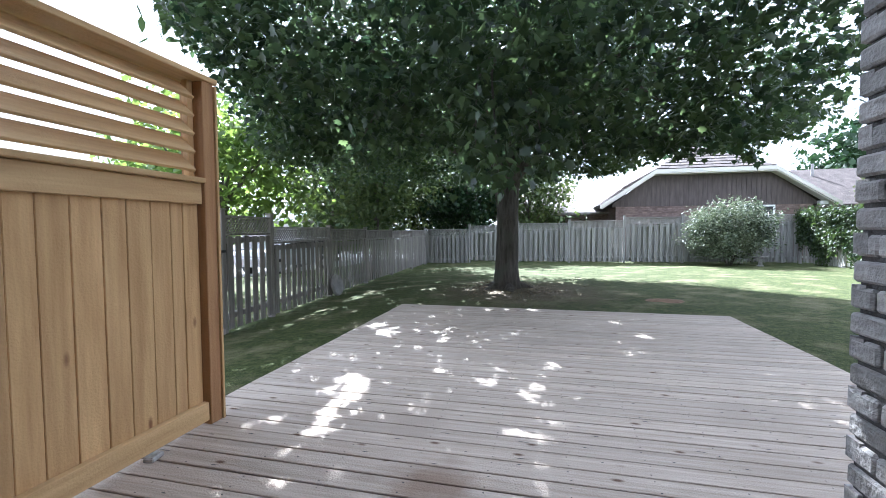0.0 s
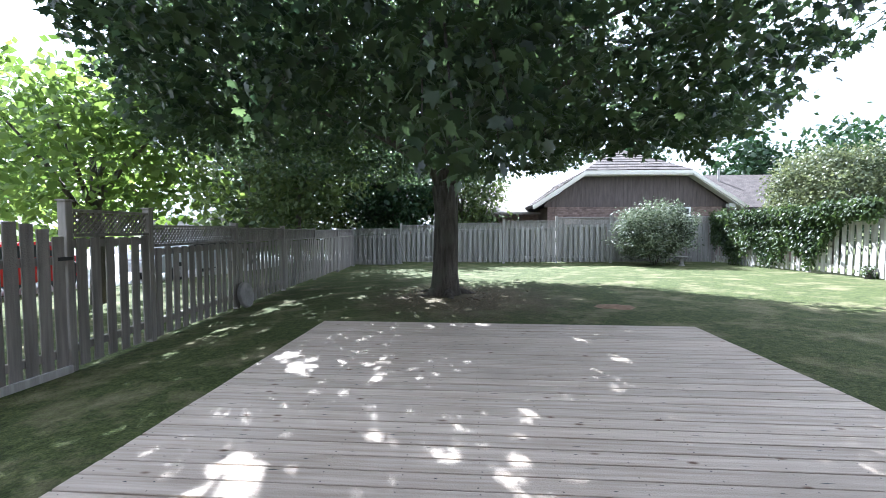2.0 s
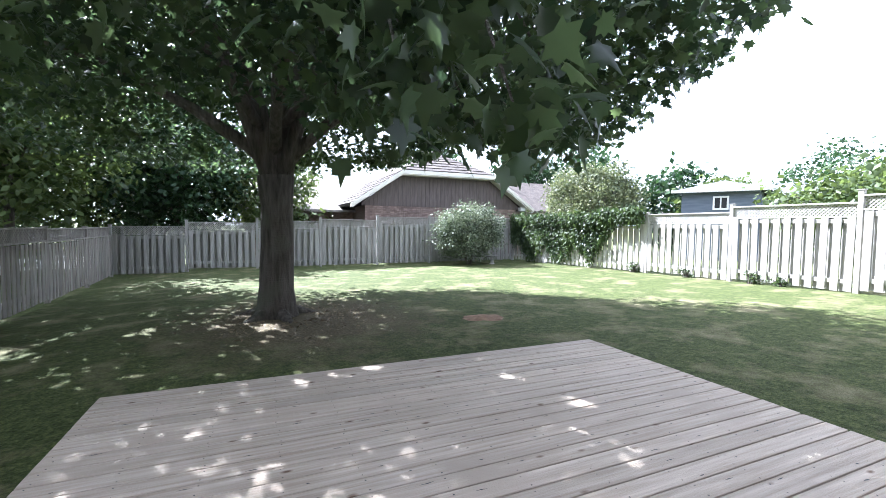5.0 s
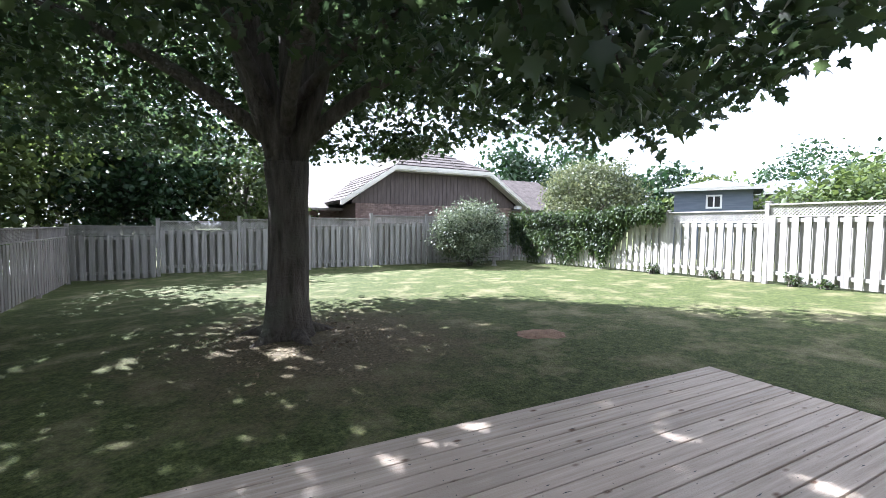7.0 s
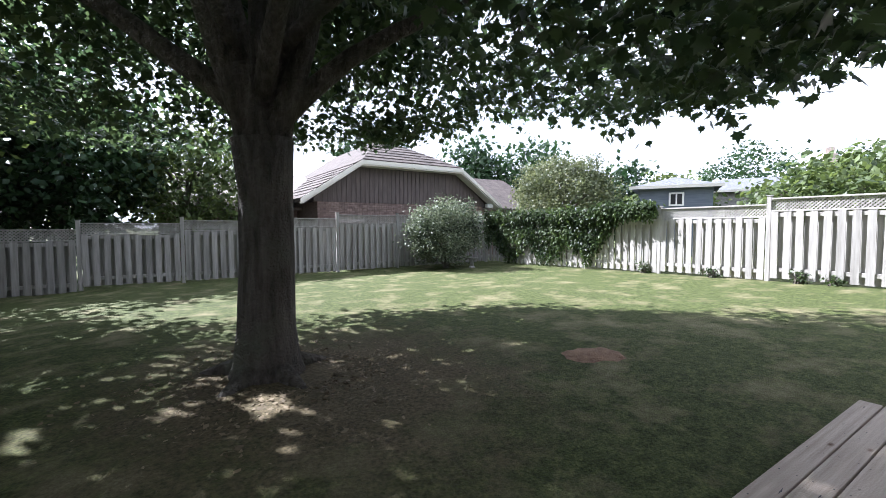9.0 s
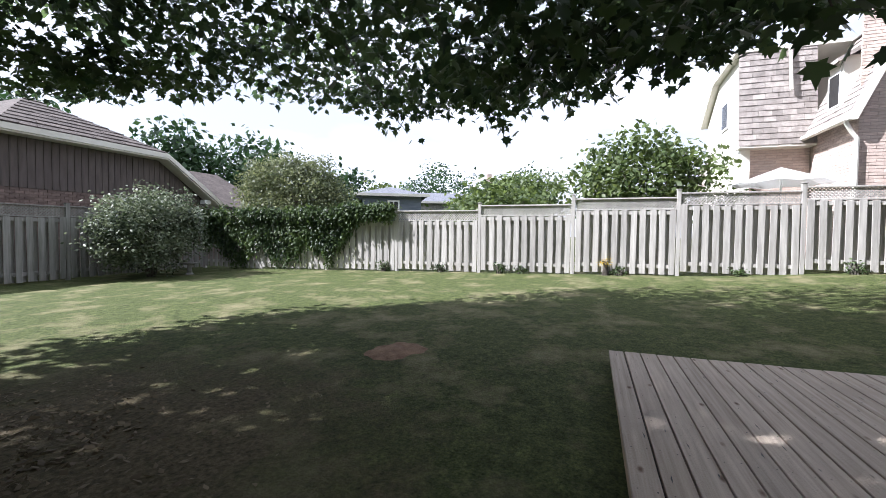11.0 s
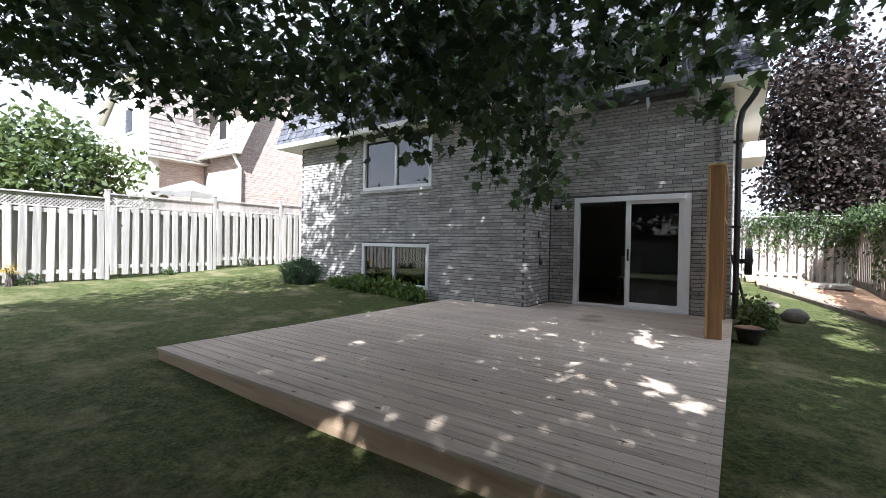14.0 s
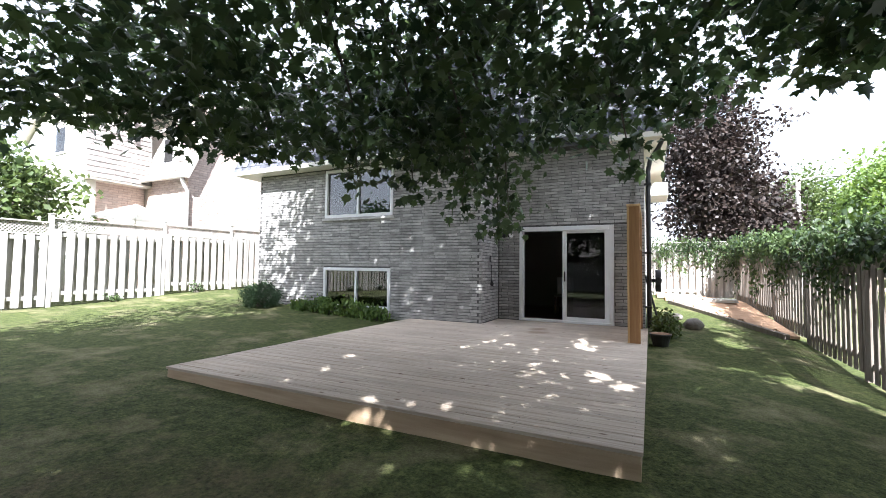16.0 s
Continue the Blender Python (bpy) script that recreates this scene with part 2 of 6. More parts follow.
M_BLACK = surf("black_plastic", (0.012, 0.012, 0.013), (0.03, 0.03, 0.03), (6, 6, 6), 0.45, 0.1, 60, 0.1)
M_STONE = surf("grey_stone", (0.24, 0.23, 0.22), (0.42, 0.40, 0.38), (6, 6, 6), 0.9, 0.6, 40, 0.15)
M_ROCK = surf("brown_grey_rock", (0.13, 0.115, 0.10), (0.25, 0.225, 0.20), (7, 7, 7), 0.9, 0.7, 40, 0.1)
M_PAVER = surf("orange_paver", (0.42, 0.25, 0.15), (0.56, 0.37, 0.245), (5, 5, 5), 0.9, 0.3, 60, 0.12)
M_INWALL = surf("inner_wall", (0.42, 0.40, 0.37), (0.46, 0.44, 0.41), (1, 1, 1), 0.9, 0.05, 40, 0.02)
M_INFLOOR = surf("inner_floor", (0.10, 0.055, 0.03), (0.17, 0.10, 0.055), (2, 14, 14), 0.4, 0.05, 40, 0.1)
M_ASPHALT = surf("asphalt", (0.045, 0.045, 0.047), (0.075, 0.074, 0.072), (2, 2, 2), 0.9, 0.3, 80, 0.0)
M_CONCRETE = surf("concrete", (0.42, 0.41, 0.39), (0.55, 0.54, 0.52), (1.5, 1.5, 1.5), 0.9, 0.2, 60, 0.05)


def lawn_material():
    m = bpy.data.materials.new("lawn")
    m.use_nodes = True
    n, l = m.node_tree.nodes, m.node_tree.links
    p = n["Principled BSDF"]
    p.inputs["Roughness"].default_value, p.inputs["Specular IOR Level"].default_value = 0.9, 0.15
    geo = n.new("ShaderNodeNewGeometry")

    def noise_at(scale, detail):
        t = n.new("ShaderNodeTexNoise")
        t.inputs["Scale"].default_value, t.inputs["Detail"].default_value = scale, detail
        t.inputs["Roughness"].default_value = 0.62
        l.new(geo.outputs["Position"], t.inputs["Vector"])
        return t.outputs["Fac"]

    def ramp(v, a, b, ca, cb):
        r = n.new("ShaderNodeValToRGB")
        r.color_ramp.elements[0].position, r.color_ramp.elements[1].position = a, b
        r.color_ramp.elements[0].color, r.color_ramp.elements[1].color = (*ca, 1), (*cb, 1)
        l.new(v, r.inputs["Fac"])
        return r.outputs["Color"]

    base = ramp(noise_at(40, 6), 0.30, 0.70, (0.021, 0.035, 0.0115), (0.122, 0.142, 0.050))
    tuft = ramp(noise_at(11, 5), 0.34, 0.64, (0.50, 0.52, 0.46), (1.12, 1.10, 1.05))
    tm = n.new("ShaderNodeMix")
    tm.data_type, tm.blend_type = "RGBA", "MULTIPLY"
    tm.inputs["Factor"].default_value = 1.0
    l.new(base, tm.inputs["A"])
    l.new(tuft, tm.inputs["B"])
    base = tm.outputs["Result"]
    dry = ramp(noise_at(1.5, 12), 0.50, 0.68, (0, 0, 0), (0.75, 0.75, 0.75))
    mx = n.new("ShaderNodeMix")
    mx.data_type = "RGBA"
    l.new(dry, mx.inputs["Factor"])
    l.new(base, mx.inputs["A"])
    l.new(ramp(noise_at(55, 5), 0.35, 0.65, (0.15, 0.125, 0.070), (0.26, 0.235, 0.14)), mx.inputs["B"])
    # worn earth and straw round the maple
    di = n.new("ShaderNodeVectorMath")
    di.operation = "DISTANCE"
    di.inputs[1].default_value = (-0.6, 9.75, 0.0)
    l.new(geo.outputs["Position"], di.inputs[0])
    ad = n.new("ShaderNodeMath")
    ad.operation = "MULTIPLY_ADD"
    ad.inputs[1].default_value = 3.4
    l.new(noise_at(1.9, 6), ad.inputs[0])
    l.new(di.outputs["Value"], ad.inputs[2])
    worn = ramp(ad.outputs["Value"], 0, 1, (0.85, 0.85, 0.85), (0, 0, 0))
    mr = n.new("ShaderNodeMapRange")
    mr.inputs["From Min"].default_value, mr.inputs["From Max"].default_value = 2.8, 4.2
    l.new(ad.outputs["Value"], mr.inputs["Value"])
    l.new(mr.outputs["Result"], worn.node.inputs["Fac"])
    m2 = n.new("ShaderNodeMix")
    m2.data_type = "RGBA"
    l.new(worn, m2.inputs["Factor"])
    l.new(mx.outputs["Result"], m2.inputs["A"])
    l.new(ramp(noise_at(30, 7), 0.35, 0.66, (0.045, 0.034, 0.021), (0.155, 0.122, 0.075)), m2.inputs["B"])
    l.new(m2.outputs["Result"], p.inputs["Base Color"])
    bu = n.new("ShaderNodeBump")
    bu.inputs["Strength"].default_value, bu.inputs["Distance"].default_value = 0.6, 0.03
    l.new(noise_at(60, 5), bu.inputs["Height"])
    l.new(bu.outputs["Normal"], p.inputs["Normal"])
    return m


M_LAWN = lawn_material()
M_GRASS = leafy("grass_blade", (0.019, 0.036, 0.0115), (0.116, 0.150, 0.050), 0.35, 0.7)
M_LITTER = leafy("dry_leaf", (0.08, 0.060, 0.035), (0.25, 0.20, 0.125), 0.1, 0.8)
M_DRYGRASS = leafy("dry_blade", (0.13, 0.105, 0.058), (0.28, 0.24, 0.14), 0.3, 0.8)
M_DIRT = surf("bare_earth", (0.15, 0.085, 0.05), (0.29, 0.185, 0.115), (9, 9, 9), 0.95, 0.8, 60, 0.1)


# ---- mesh helpers ----
def mesh_ob(name, data, mat, parent=None, label="", m=None):
    ob = new(name, data)
    if mat and not data.materials:
        data.materials.append(mat)
    if parent:
        ob.parent = parent
    if m is not None:
        ob.matrix_basis = m
    if label:
        ob["label"] = label
    return ob


def part(name, bm, mat, parent=None, label="", m=None, smooth=False):
    data = bpy.data.meshes.new(name)
    bmesh.ops.recalc_face_normals(bm, faces=bm.faces)
    if smooth:
        for f in bm.faces:
            f.smooth = True
    bm.to_mesh(data)
    bm.free()
    return mesh_ob(name, data, mat, parent, label, m)


def boxes(*lims, bevel=0.0):
    """One bmesh of boxes, each (x0, x1, y0, y1, z0, z1)."""
    bm = bmesh.new()
    for x0, x1, y0, y1, z0, z1 in lims:
        bmesh.ops.create_cube(bm, size=1, matrix=Matrix.Translation(((x0 + x1) / 2, (y0 + y1) / 2, (z0 + z1) / 2)) @ Matrix.Diagonal((abs(x1 - x0), abs(y1 - y0), abs(z1 - z0), 1)))
    if bevel:
        bmesh.ops.bevel(bm, geom=bm.edges[:], offset=bevel, segments=1, affect="EDGES")
    return bm


def prism(points, d0, d1, axis="y", bm=None):
    """A flat outline pushed from d0 to d1 along an axis."""
    bm = bm or bmesh.new()

    def at(u, v, d):
        return {"y": (u, d, v), "x": (d, u, v), "z": (u, v, d)}[axis]

    a = [bm.verts.new(at(u, v, d0)) for u, v in points]
    b = [bm.verts.new(at(u, v, d1)) for u, v in points]
    bm.faces.new(a)
    bm.faces.new(b)
    for i in range(len(a)):
        j = (i + 1) % len(a)
        bm.faces.new((a[i], a[j], b[j], b[i]))
    return bm


def tube(points, radii, sides=8, bm=None):
    """A round limb through points, its rings carried along without twisting."""
    bm = bm or bmesh.new()
    rings = []
    side = None
    for i, p in enumerate(points):
        p = Vector(p)
        d = (Vector(points[min(i + 1, len(points) - 1)]) - Vector(points[max(i - 1, 0)])).normalized()
        if side is None:
            side = d.orthogonal().normalized()
        side = (side - d * side.dot(d)).normalized()
        over = d.cross(side)
        rings.append([bm.verts.new(p + (side * math.cos(a) + over * math.sin(a)) * radii[i]) for a in (2 * math.pi * k / sides for k in range(sides))])
    for r0, r1 in zip(rings, rings[1:]):
        for k in range(sides):
            bm.faces.new((r0[k], r0[(k + 1) % sides], r1[(k + 1) % sides], r1[k]))
    bm.faces.new(rings[0])
    bm.faces.new(rings[-1])
    return bm


def empty(name, label, category, group="", m=None, kind=""):
    e = new(name)
    e.empty_display_size = 0.1
    if m is not None:
        e.matrix_basis = m
    return tagged(e, label, category, group, kind)


BOX_CACHE = {}


def box_data(sx, sy, sz, mat, bevel=0.004):
    """A shared plank mesh: centred in x and y, standing on z = 0."""
    key = (round(sx, 3), round(sy, 3), round(sz, 3), mat.name)
    if key not in BOX_CACHE:
        bm = boxes((-sx / 2, sx / 2, -sy / 2, sy / 2, 0, sz), bevel=bevel)
        data = bpy.data.meshes.new("plank")
        bm.to_mesh(data)
        bm.free()
        data.materials.append(mat)
        BOX_CACHE[key] = data
    return BOX_CACHE[key]


MAPLE_OUTLINE = [(0, 0), (0.30, -0.09), (0.26, 0.08), (0.53, 0.25), (0.33, 0.36), (0.36, 0.55), (0.14, 0.56), (0, 0.98), (-0.14, 0.56), (-0.36, 0.55), (-0.33, 0.36), (-0.53, 0.25), (-0.26, 0.08), (-0.30, -0.09)]
OVAL_OUTLINE = [(0, 0), (0.26, 0.35), (0.2, 0.72), (0, 1.0), (-0.2, 0.72), (-0.26, 0.35)]
QUAD_OUTLINE = [(0, 0), (0.33, 0.5), (0, 1.0), (-0.33, 0.5)]


def leaf_cloud(name, centres, size, outline, mat, rng, parent=None, droop=0.5, flat=0.6, label=""):
    """Many leaves in one mesh: each a fan with a bent midrib."""
    n = len(centres)
    o = np.array(outline)
    k = len(o)
    local = np.zeros((k + 1, 3))
    local[:k, :2] = o
    local[k] = (0, 0.42, 0)
    local[:, 2] = -0.22 * np.abs(local[:, 0]) - 0.16 * local[:, 1] ** 2
    az = rng.uniform(0, 2 * np.pi, n)
    tilt = -np.abs(rng.normal(droop, 0.45, n))
    roll = rng.normal(0, flat, n)
    s = size * rng.uniform(0.65, 1.2, n)
    pts = local[None] * s[:, None, None]
    c, q = np.cos(roll)[:, None], np.sin(roll)[:, None]
    x, y, z = pts[..., 0] * c + pts[..., 2] * q, pts[..., 1], -pts[..., 0] * q + pts[..., 2] * c
    c, q = np.cos(tilt)[:, None], np.sin(tilt)[:, None]
    y, z = y * c - z * q, y * q + z * c
    c, q = np.cos(az)[:, None], np.sin(az)[:, None]
    x, y = x * c - y * q, x * q + y * c
    v = np.stack([x, y, z], -1) + centres[:, None, :]
    v = v.reshape(-1, 3)
    i = np.arange(k)
    tri = np.stack([np.full(k, k), i, (i + 1) % k], 1)
    f = (tri[None] + (np.arange(n) * (k + 1))[:, None, None]).reshape(-1, 3)
    data = bpy.data.meshes.new(name)
    data.vertices.add(len(v))
    data.vertices.foreach_set("co", v.ravel())
    data.loops.add(f.size)
    data.loops.foreach_set("vertex_index", f.ravel().astype(np.int32))
    data.polygons.add(len(f))
    data.polygons.foreach_set("loop_start", np.arange(0, f.size, 3, dtype=np.int32))
    data.update(calc_edges=True)
    return mesh_ob(name, data, mat, parent, label)


def clumps(rng, n_clump, per, spread, sample):
    """Leaf places: clumps round the points that sample() gives."""
    c = np.array([sample() for _ in range(n_clump)])
    p = np.repeat(c, per, 0) + rng.normal(0, 1, (n_clump * per, 3)) * np.array(spread)
    return p


def shell_sampler(rng, centre, radii, inner=0.55, low=-1.0):
    def one():
        while True:
            d = rng.normal(0, 1, 3)
            d /= np.linalg.norm(d)
            if d[2] < low:
                continue
            r = rng.uniform(inner, 1.0) * (1 + 0.34 * noise.noise(Vector(d) * 2.1 + Vector(centre)) + 0.22 * noise.noise(Vector(d) * 5.0 + Vector(centre)))
            return np.array(centre) + d * r * np.array(radii)
    return one


# ---- ground ----
def smooth01(v):
    v = min(1, max(0, v))
    return v * v * (3 - 2 * v)


def ground_z(x, y):
    """The lawn: rises to the east side and to the house's side yard, falls a little to the west."""
    f = 0.05 + 0.0235 * (21 - max(-6, min(21, y))) + 0.12 * smooth01((4.5 - y) / 3.5)
    mid = 0.11 - 0.14 * smooth01((y - 11) / 9)
    if x >= 0:
        z = mid + min(x, 11) / 10.2 * (f - mid)
    else:
        z = mid - 0.17 * smooth01((-x - 2.6) / 3.0)
    if x < 0 and y < 2:
        z += 0.06 * min(8, 2 - y) * smooth01(-x / 1.5)
    far = max(0, max(x - 12, -x - 8, y - 23, -y - 11))
    return z - 0.25 * smooth01(far / 6)


gx = sorted(set([-900, -300, -120, -60, -30, -18] + [round(-12 + 0.4 * i, 2) for i in range(66)] + [18, 25, 40, 80, 200, 500, 900]))
gy = sorted(set([-900, -300, -100, -50, -25] + [round(-14 + 0.4 * i, 2) for i in range(98)] + [28, 34, 50, 90, 200, 500, 900]))
gv = [(x, y, ground_z(x, y) + (0.012 * noise.noise((x * 1.7, y * 1.7, 0)) if abs(x) < 14 else 0)) for y in gy for x in gx]
gf = [(j * len(gx) + i, j * len(gx) + i + 1, (j + 1) * len(gx) + i + 1, (j + 1) * len(gx) + i) for j in range(len(gy) - 1) for i in range(len(gx) - 1)]
gd = bpy.data.meshes.new("ground")
gd.from_pydata(gv, [], gf)
for poly in gd.polygons:
    poly.use_smooth = True
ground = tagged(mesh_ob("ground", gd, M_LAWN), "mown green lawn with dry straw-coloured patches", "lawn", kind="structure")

# ---- deck ----
DECK_TOP, DL, DR, DF = 0.30, -2.40, 2.515, 6.55
JOG_X, WALL_Y = 0.76, 1.12
deck = empty("deck", "low weathered timber deck behind the house", "deck", kind="structure")
PITCH = 0.1415
rows_deck = int((DF - 0.04) / PITCH)
for i in range(rows_deck + 1):
    y1 = DF - i * PITCH
    y0 = max(y1 - PITCH + 0.0105, 0.02)
    right = DR if y1 > WALL_Y + 0.01 else JOG_X - 0.005
    sx = right - DL
    d = box_data(sx, y1 - y0, 0.028, M_DECK, 0.003)
    mesh_ob("deck_board", d, M_DECK, deck, m=pose((DL + right) / 2, (y0 + y1) / 2, DECK_TOP - 0.028 + 0.0015 * math.sin(i * 7.3), 0, 0, 0.03 * math.sin(i * 3.1)))
# solid black slab in place of joists, standing in for shade in the gaps
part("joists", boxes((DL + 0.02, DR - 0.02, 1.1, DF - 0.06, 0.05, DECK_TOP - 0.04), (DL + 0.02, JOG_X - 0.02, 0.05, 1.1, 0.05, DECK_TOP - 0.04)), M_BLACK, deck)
part("front_fascia", boxes((DL + 0.012, DR - 0.012, DF - 0.052, DF - 0.014, 0.02, DECK_TOP - 0.034), bevel=0.003), M_FASCIA, deck, "tan timber fascia board")
part("side_fascia", boxes((DR - 0.05, DR - 0.012, WALL_Y + 0.05, DF - 0.053, 0.02, DECK_TOP - 0.034), bevel=0.003), M_FASCIA, deck)
part("side_fascia", boxes((DL + 0.012, DL + 0.05, 0.05, DF - 0.053, 0.02, DECK_TOP - 0.034), bevel=0.003), M_FASCIA, deck)

# screw heads and splits in the boards
sv, sf = [], []
rs = random.Random(3)
for i in range(rows_deck + 1):
    yc = DF - (i + 0.5) * PITCH
    right = DR if yc > WALL_Y + 0.1 else JOG_X - 0.05
    x = DL + 0.06
    while x < right - 0.03:
        for dy in (-0.042, 0.042):
            cx, cy = x + rs.uniform(-0.012, 0.012), yc + dy + rs.uniform(-0.006, 0.006)
            n0 = len(sv)
            rr = rs.uniform(0.0035, 0.0055)
            sv += [(cx + rr * math.cos(a), cy + rr * math.sin(a), DECK_TOP + 0.0022) for a in (0, 1.05, 2.1, 3.14, 4.19, 5.24)]
            sf.append(tuple(range(n0, n0 + 6)))
        if rs.random() < 0.6:
            cx, cy, ll = x + rs.uniform(0.05, 0.3), yc + rs.uniform(-0.05, 0.05), rs.uniform(0.02, 0.10)
            n0 = len(sv)
            sv += [(cx, cy, DECK_TOP + 0.0022), (cx + ll * 0.5, cy - 0.004, DECK_TOP + 0.0022), (cx + ll, cy + rs.uniform(-0.006, 0.006), DECK_TOP + 0.0022), (cx + ll * 0.5, cy + 0.004, DECK_TOP + 0.0022)]
            sf.append((n0, n0 + 1, n0 + 2, n0 + 3))
        x += 0.405
sd = bpy.data.meshes.new("screw_heads")
sd.from_pydata(sv, [], sf)
tagged(mesh_ob("screw_heads", sd, M_BLACK, deck), kind="stuff")

# ---- cedar privacy screen ----
SX, SY1, SY0 = -2.13, 2.12, 0.08
PW = 0.175
screen = empty("privacy_screen", "new cedar privacy screen with louvred top on the deck", "screen")
for y0_, y1_ in ((SY1 - 0.09, SY1), (SY0, SY0 + 0.09)):
    part("post", boxes((SX - PW, SX, y0_, y1_, DECK_TOP, 2.49), bevel=0.004), M_POSTWOOD, screen)
part("trim", boxes((SX - 0.02, SX + 0.012, SY1 + 0.002, SY1 + 0.022, DECK_TOP + 0.002, 2.48), bevel=0.003), M_CEDAR, screen, "pale cedar corner trim")
yb = SY1 - 0.095
k = 0
while yb > SY0 + 0.10:
    w = min((0.118, 0.086, 0.131, 0.143, 0.127, 0.145, 0.139)[k % 7] - 0.005, yb - SY0 - 0.092)
    mesh_ob("board", box_data(0.02, w, 1.42, M_CEDAR, 0.003), M_CEDAR, screen, m=pose(SX - 0.065 + 0.0025 * math.sin(k * 5), yb - w / 2, DECK_TOP + 0.05))
    yb -= w + 0.005
    k += 1
part("bottom_rail", boxes((SX - 0.054, SX - 0.012, SY0 + 0.091, SY1 - 0.092, DECK_TOP + 0.03, DECK_TOP + 0.15), bevel=0.004), M_CEDAR_H, screen)
part("middle_rail", boxes((SX - 0.054, SX - 0.02, SY0 + 0.091, SY1 - 0.092, 1.72, 1.85), bevel=0.004), M_CEDAR_H, screen)
part("cap_rail", boxes((SX - PW + 0.005, SX + 0.016, SY0 + 0.092, SY1 - 0.092, 1.852, 1.884), bevel=0.004), M_CEDAR_H, screen)
part("top_rail", boxes((SX - PW - 0.01, SX + 0.016, SY0, SY1 + 0.024, 2.492, 2.526), bevel=0.004), M_CEDAR_H, screen)
part("cleat", boxes((SX - 0.115, SX - 0.07, SY1 - 0.135, SY1 - 0.091, 1.886, 2.49), bevel=0.003), M_CEDAR, screen)
for k in range(5):
    bm = boxes((-0.076, 0.076, SY0 + 0.092, SY1 - 0.137, -0.010, 0.010), bevel=0.003)
    part("louvre", bm, M_CEDAR_H, screen, m=pose(SX - 0.075, 0, 1.975 + k * 0.111, 0, 42, 0))
# offcut block under the rail
tagged(part("wood_block", boxes((-0.03, 0.03, -0.045, 0.045, 0, 0.028), bevel=0.006), M_FENCE, m=pose(SX + 0.01, 1.60, DECK_TOP + 0.002, 0, 0, 12)), "small grey timber offcut lying on the deck", "wood block")


# ---- fences ----
LATTICE_CACHE = {}


def lattice_data(length, h, mat):
    key = (round(length, 2), round(h, 2), mat.name)
    if key not in LATTICE_CACHE:
        bm = bmesh.new()
        step, w = 0.075, 0.028
        for sgn, y in ((1, -0.004), (-1, 0.004)):
            n = int((length + h) / step)
            for i in range(n):
                u = i * step - (h if sgn > 0 else 0)
                # strip from (u, 0) to (u + h, h), cut to the panel
                a, b = (u, u + h) if sgn > 0 else (u, u - h)
                z0, z1 = 0.0, h
                if a < 0:
                    z0, a = (-a), 0.0
                if a > length:
                    z0, a = a - length, length
                if b > length:
                    z1, b = h - (b - length), length
                if b < 0:
                    z1, b = h + b, 0.0
                if z1 - z0 < 0.02:
                    continue
                q = w / 2 * 0.7071
                e = sgn * q
                corner = [(a - q, z0 + e), (a + q, z0 - e), (b + q, z1 - e), (b - q, z1 + e)]
                v0 = [bm.verts.new((x, y - 0.003, z)) for x, z in corner]
                v1 = [bm.verts.new((x, y + 0.003, z)) for x, z in corner]
                bm.faces.new(v0)
                bm.faces.new(v1[::-1])
                for m_ in range(4):
                    bm.faces.new((v0[m_], v1[m_], v1[(m_ + 1) % 4], v0[(m_ + 1) % 4]))
        bmesh.ops.recalc_face_normals(bm, faces=bm.faces)
        data = bpy.data.meshes.new("lattice")
        bm.to_mesh(data)
        bm.free()
        data.materials.append(mat)
        LATTICE_CACHE[key] = data
    return LATTICE_CACHE[key]


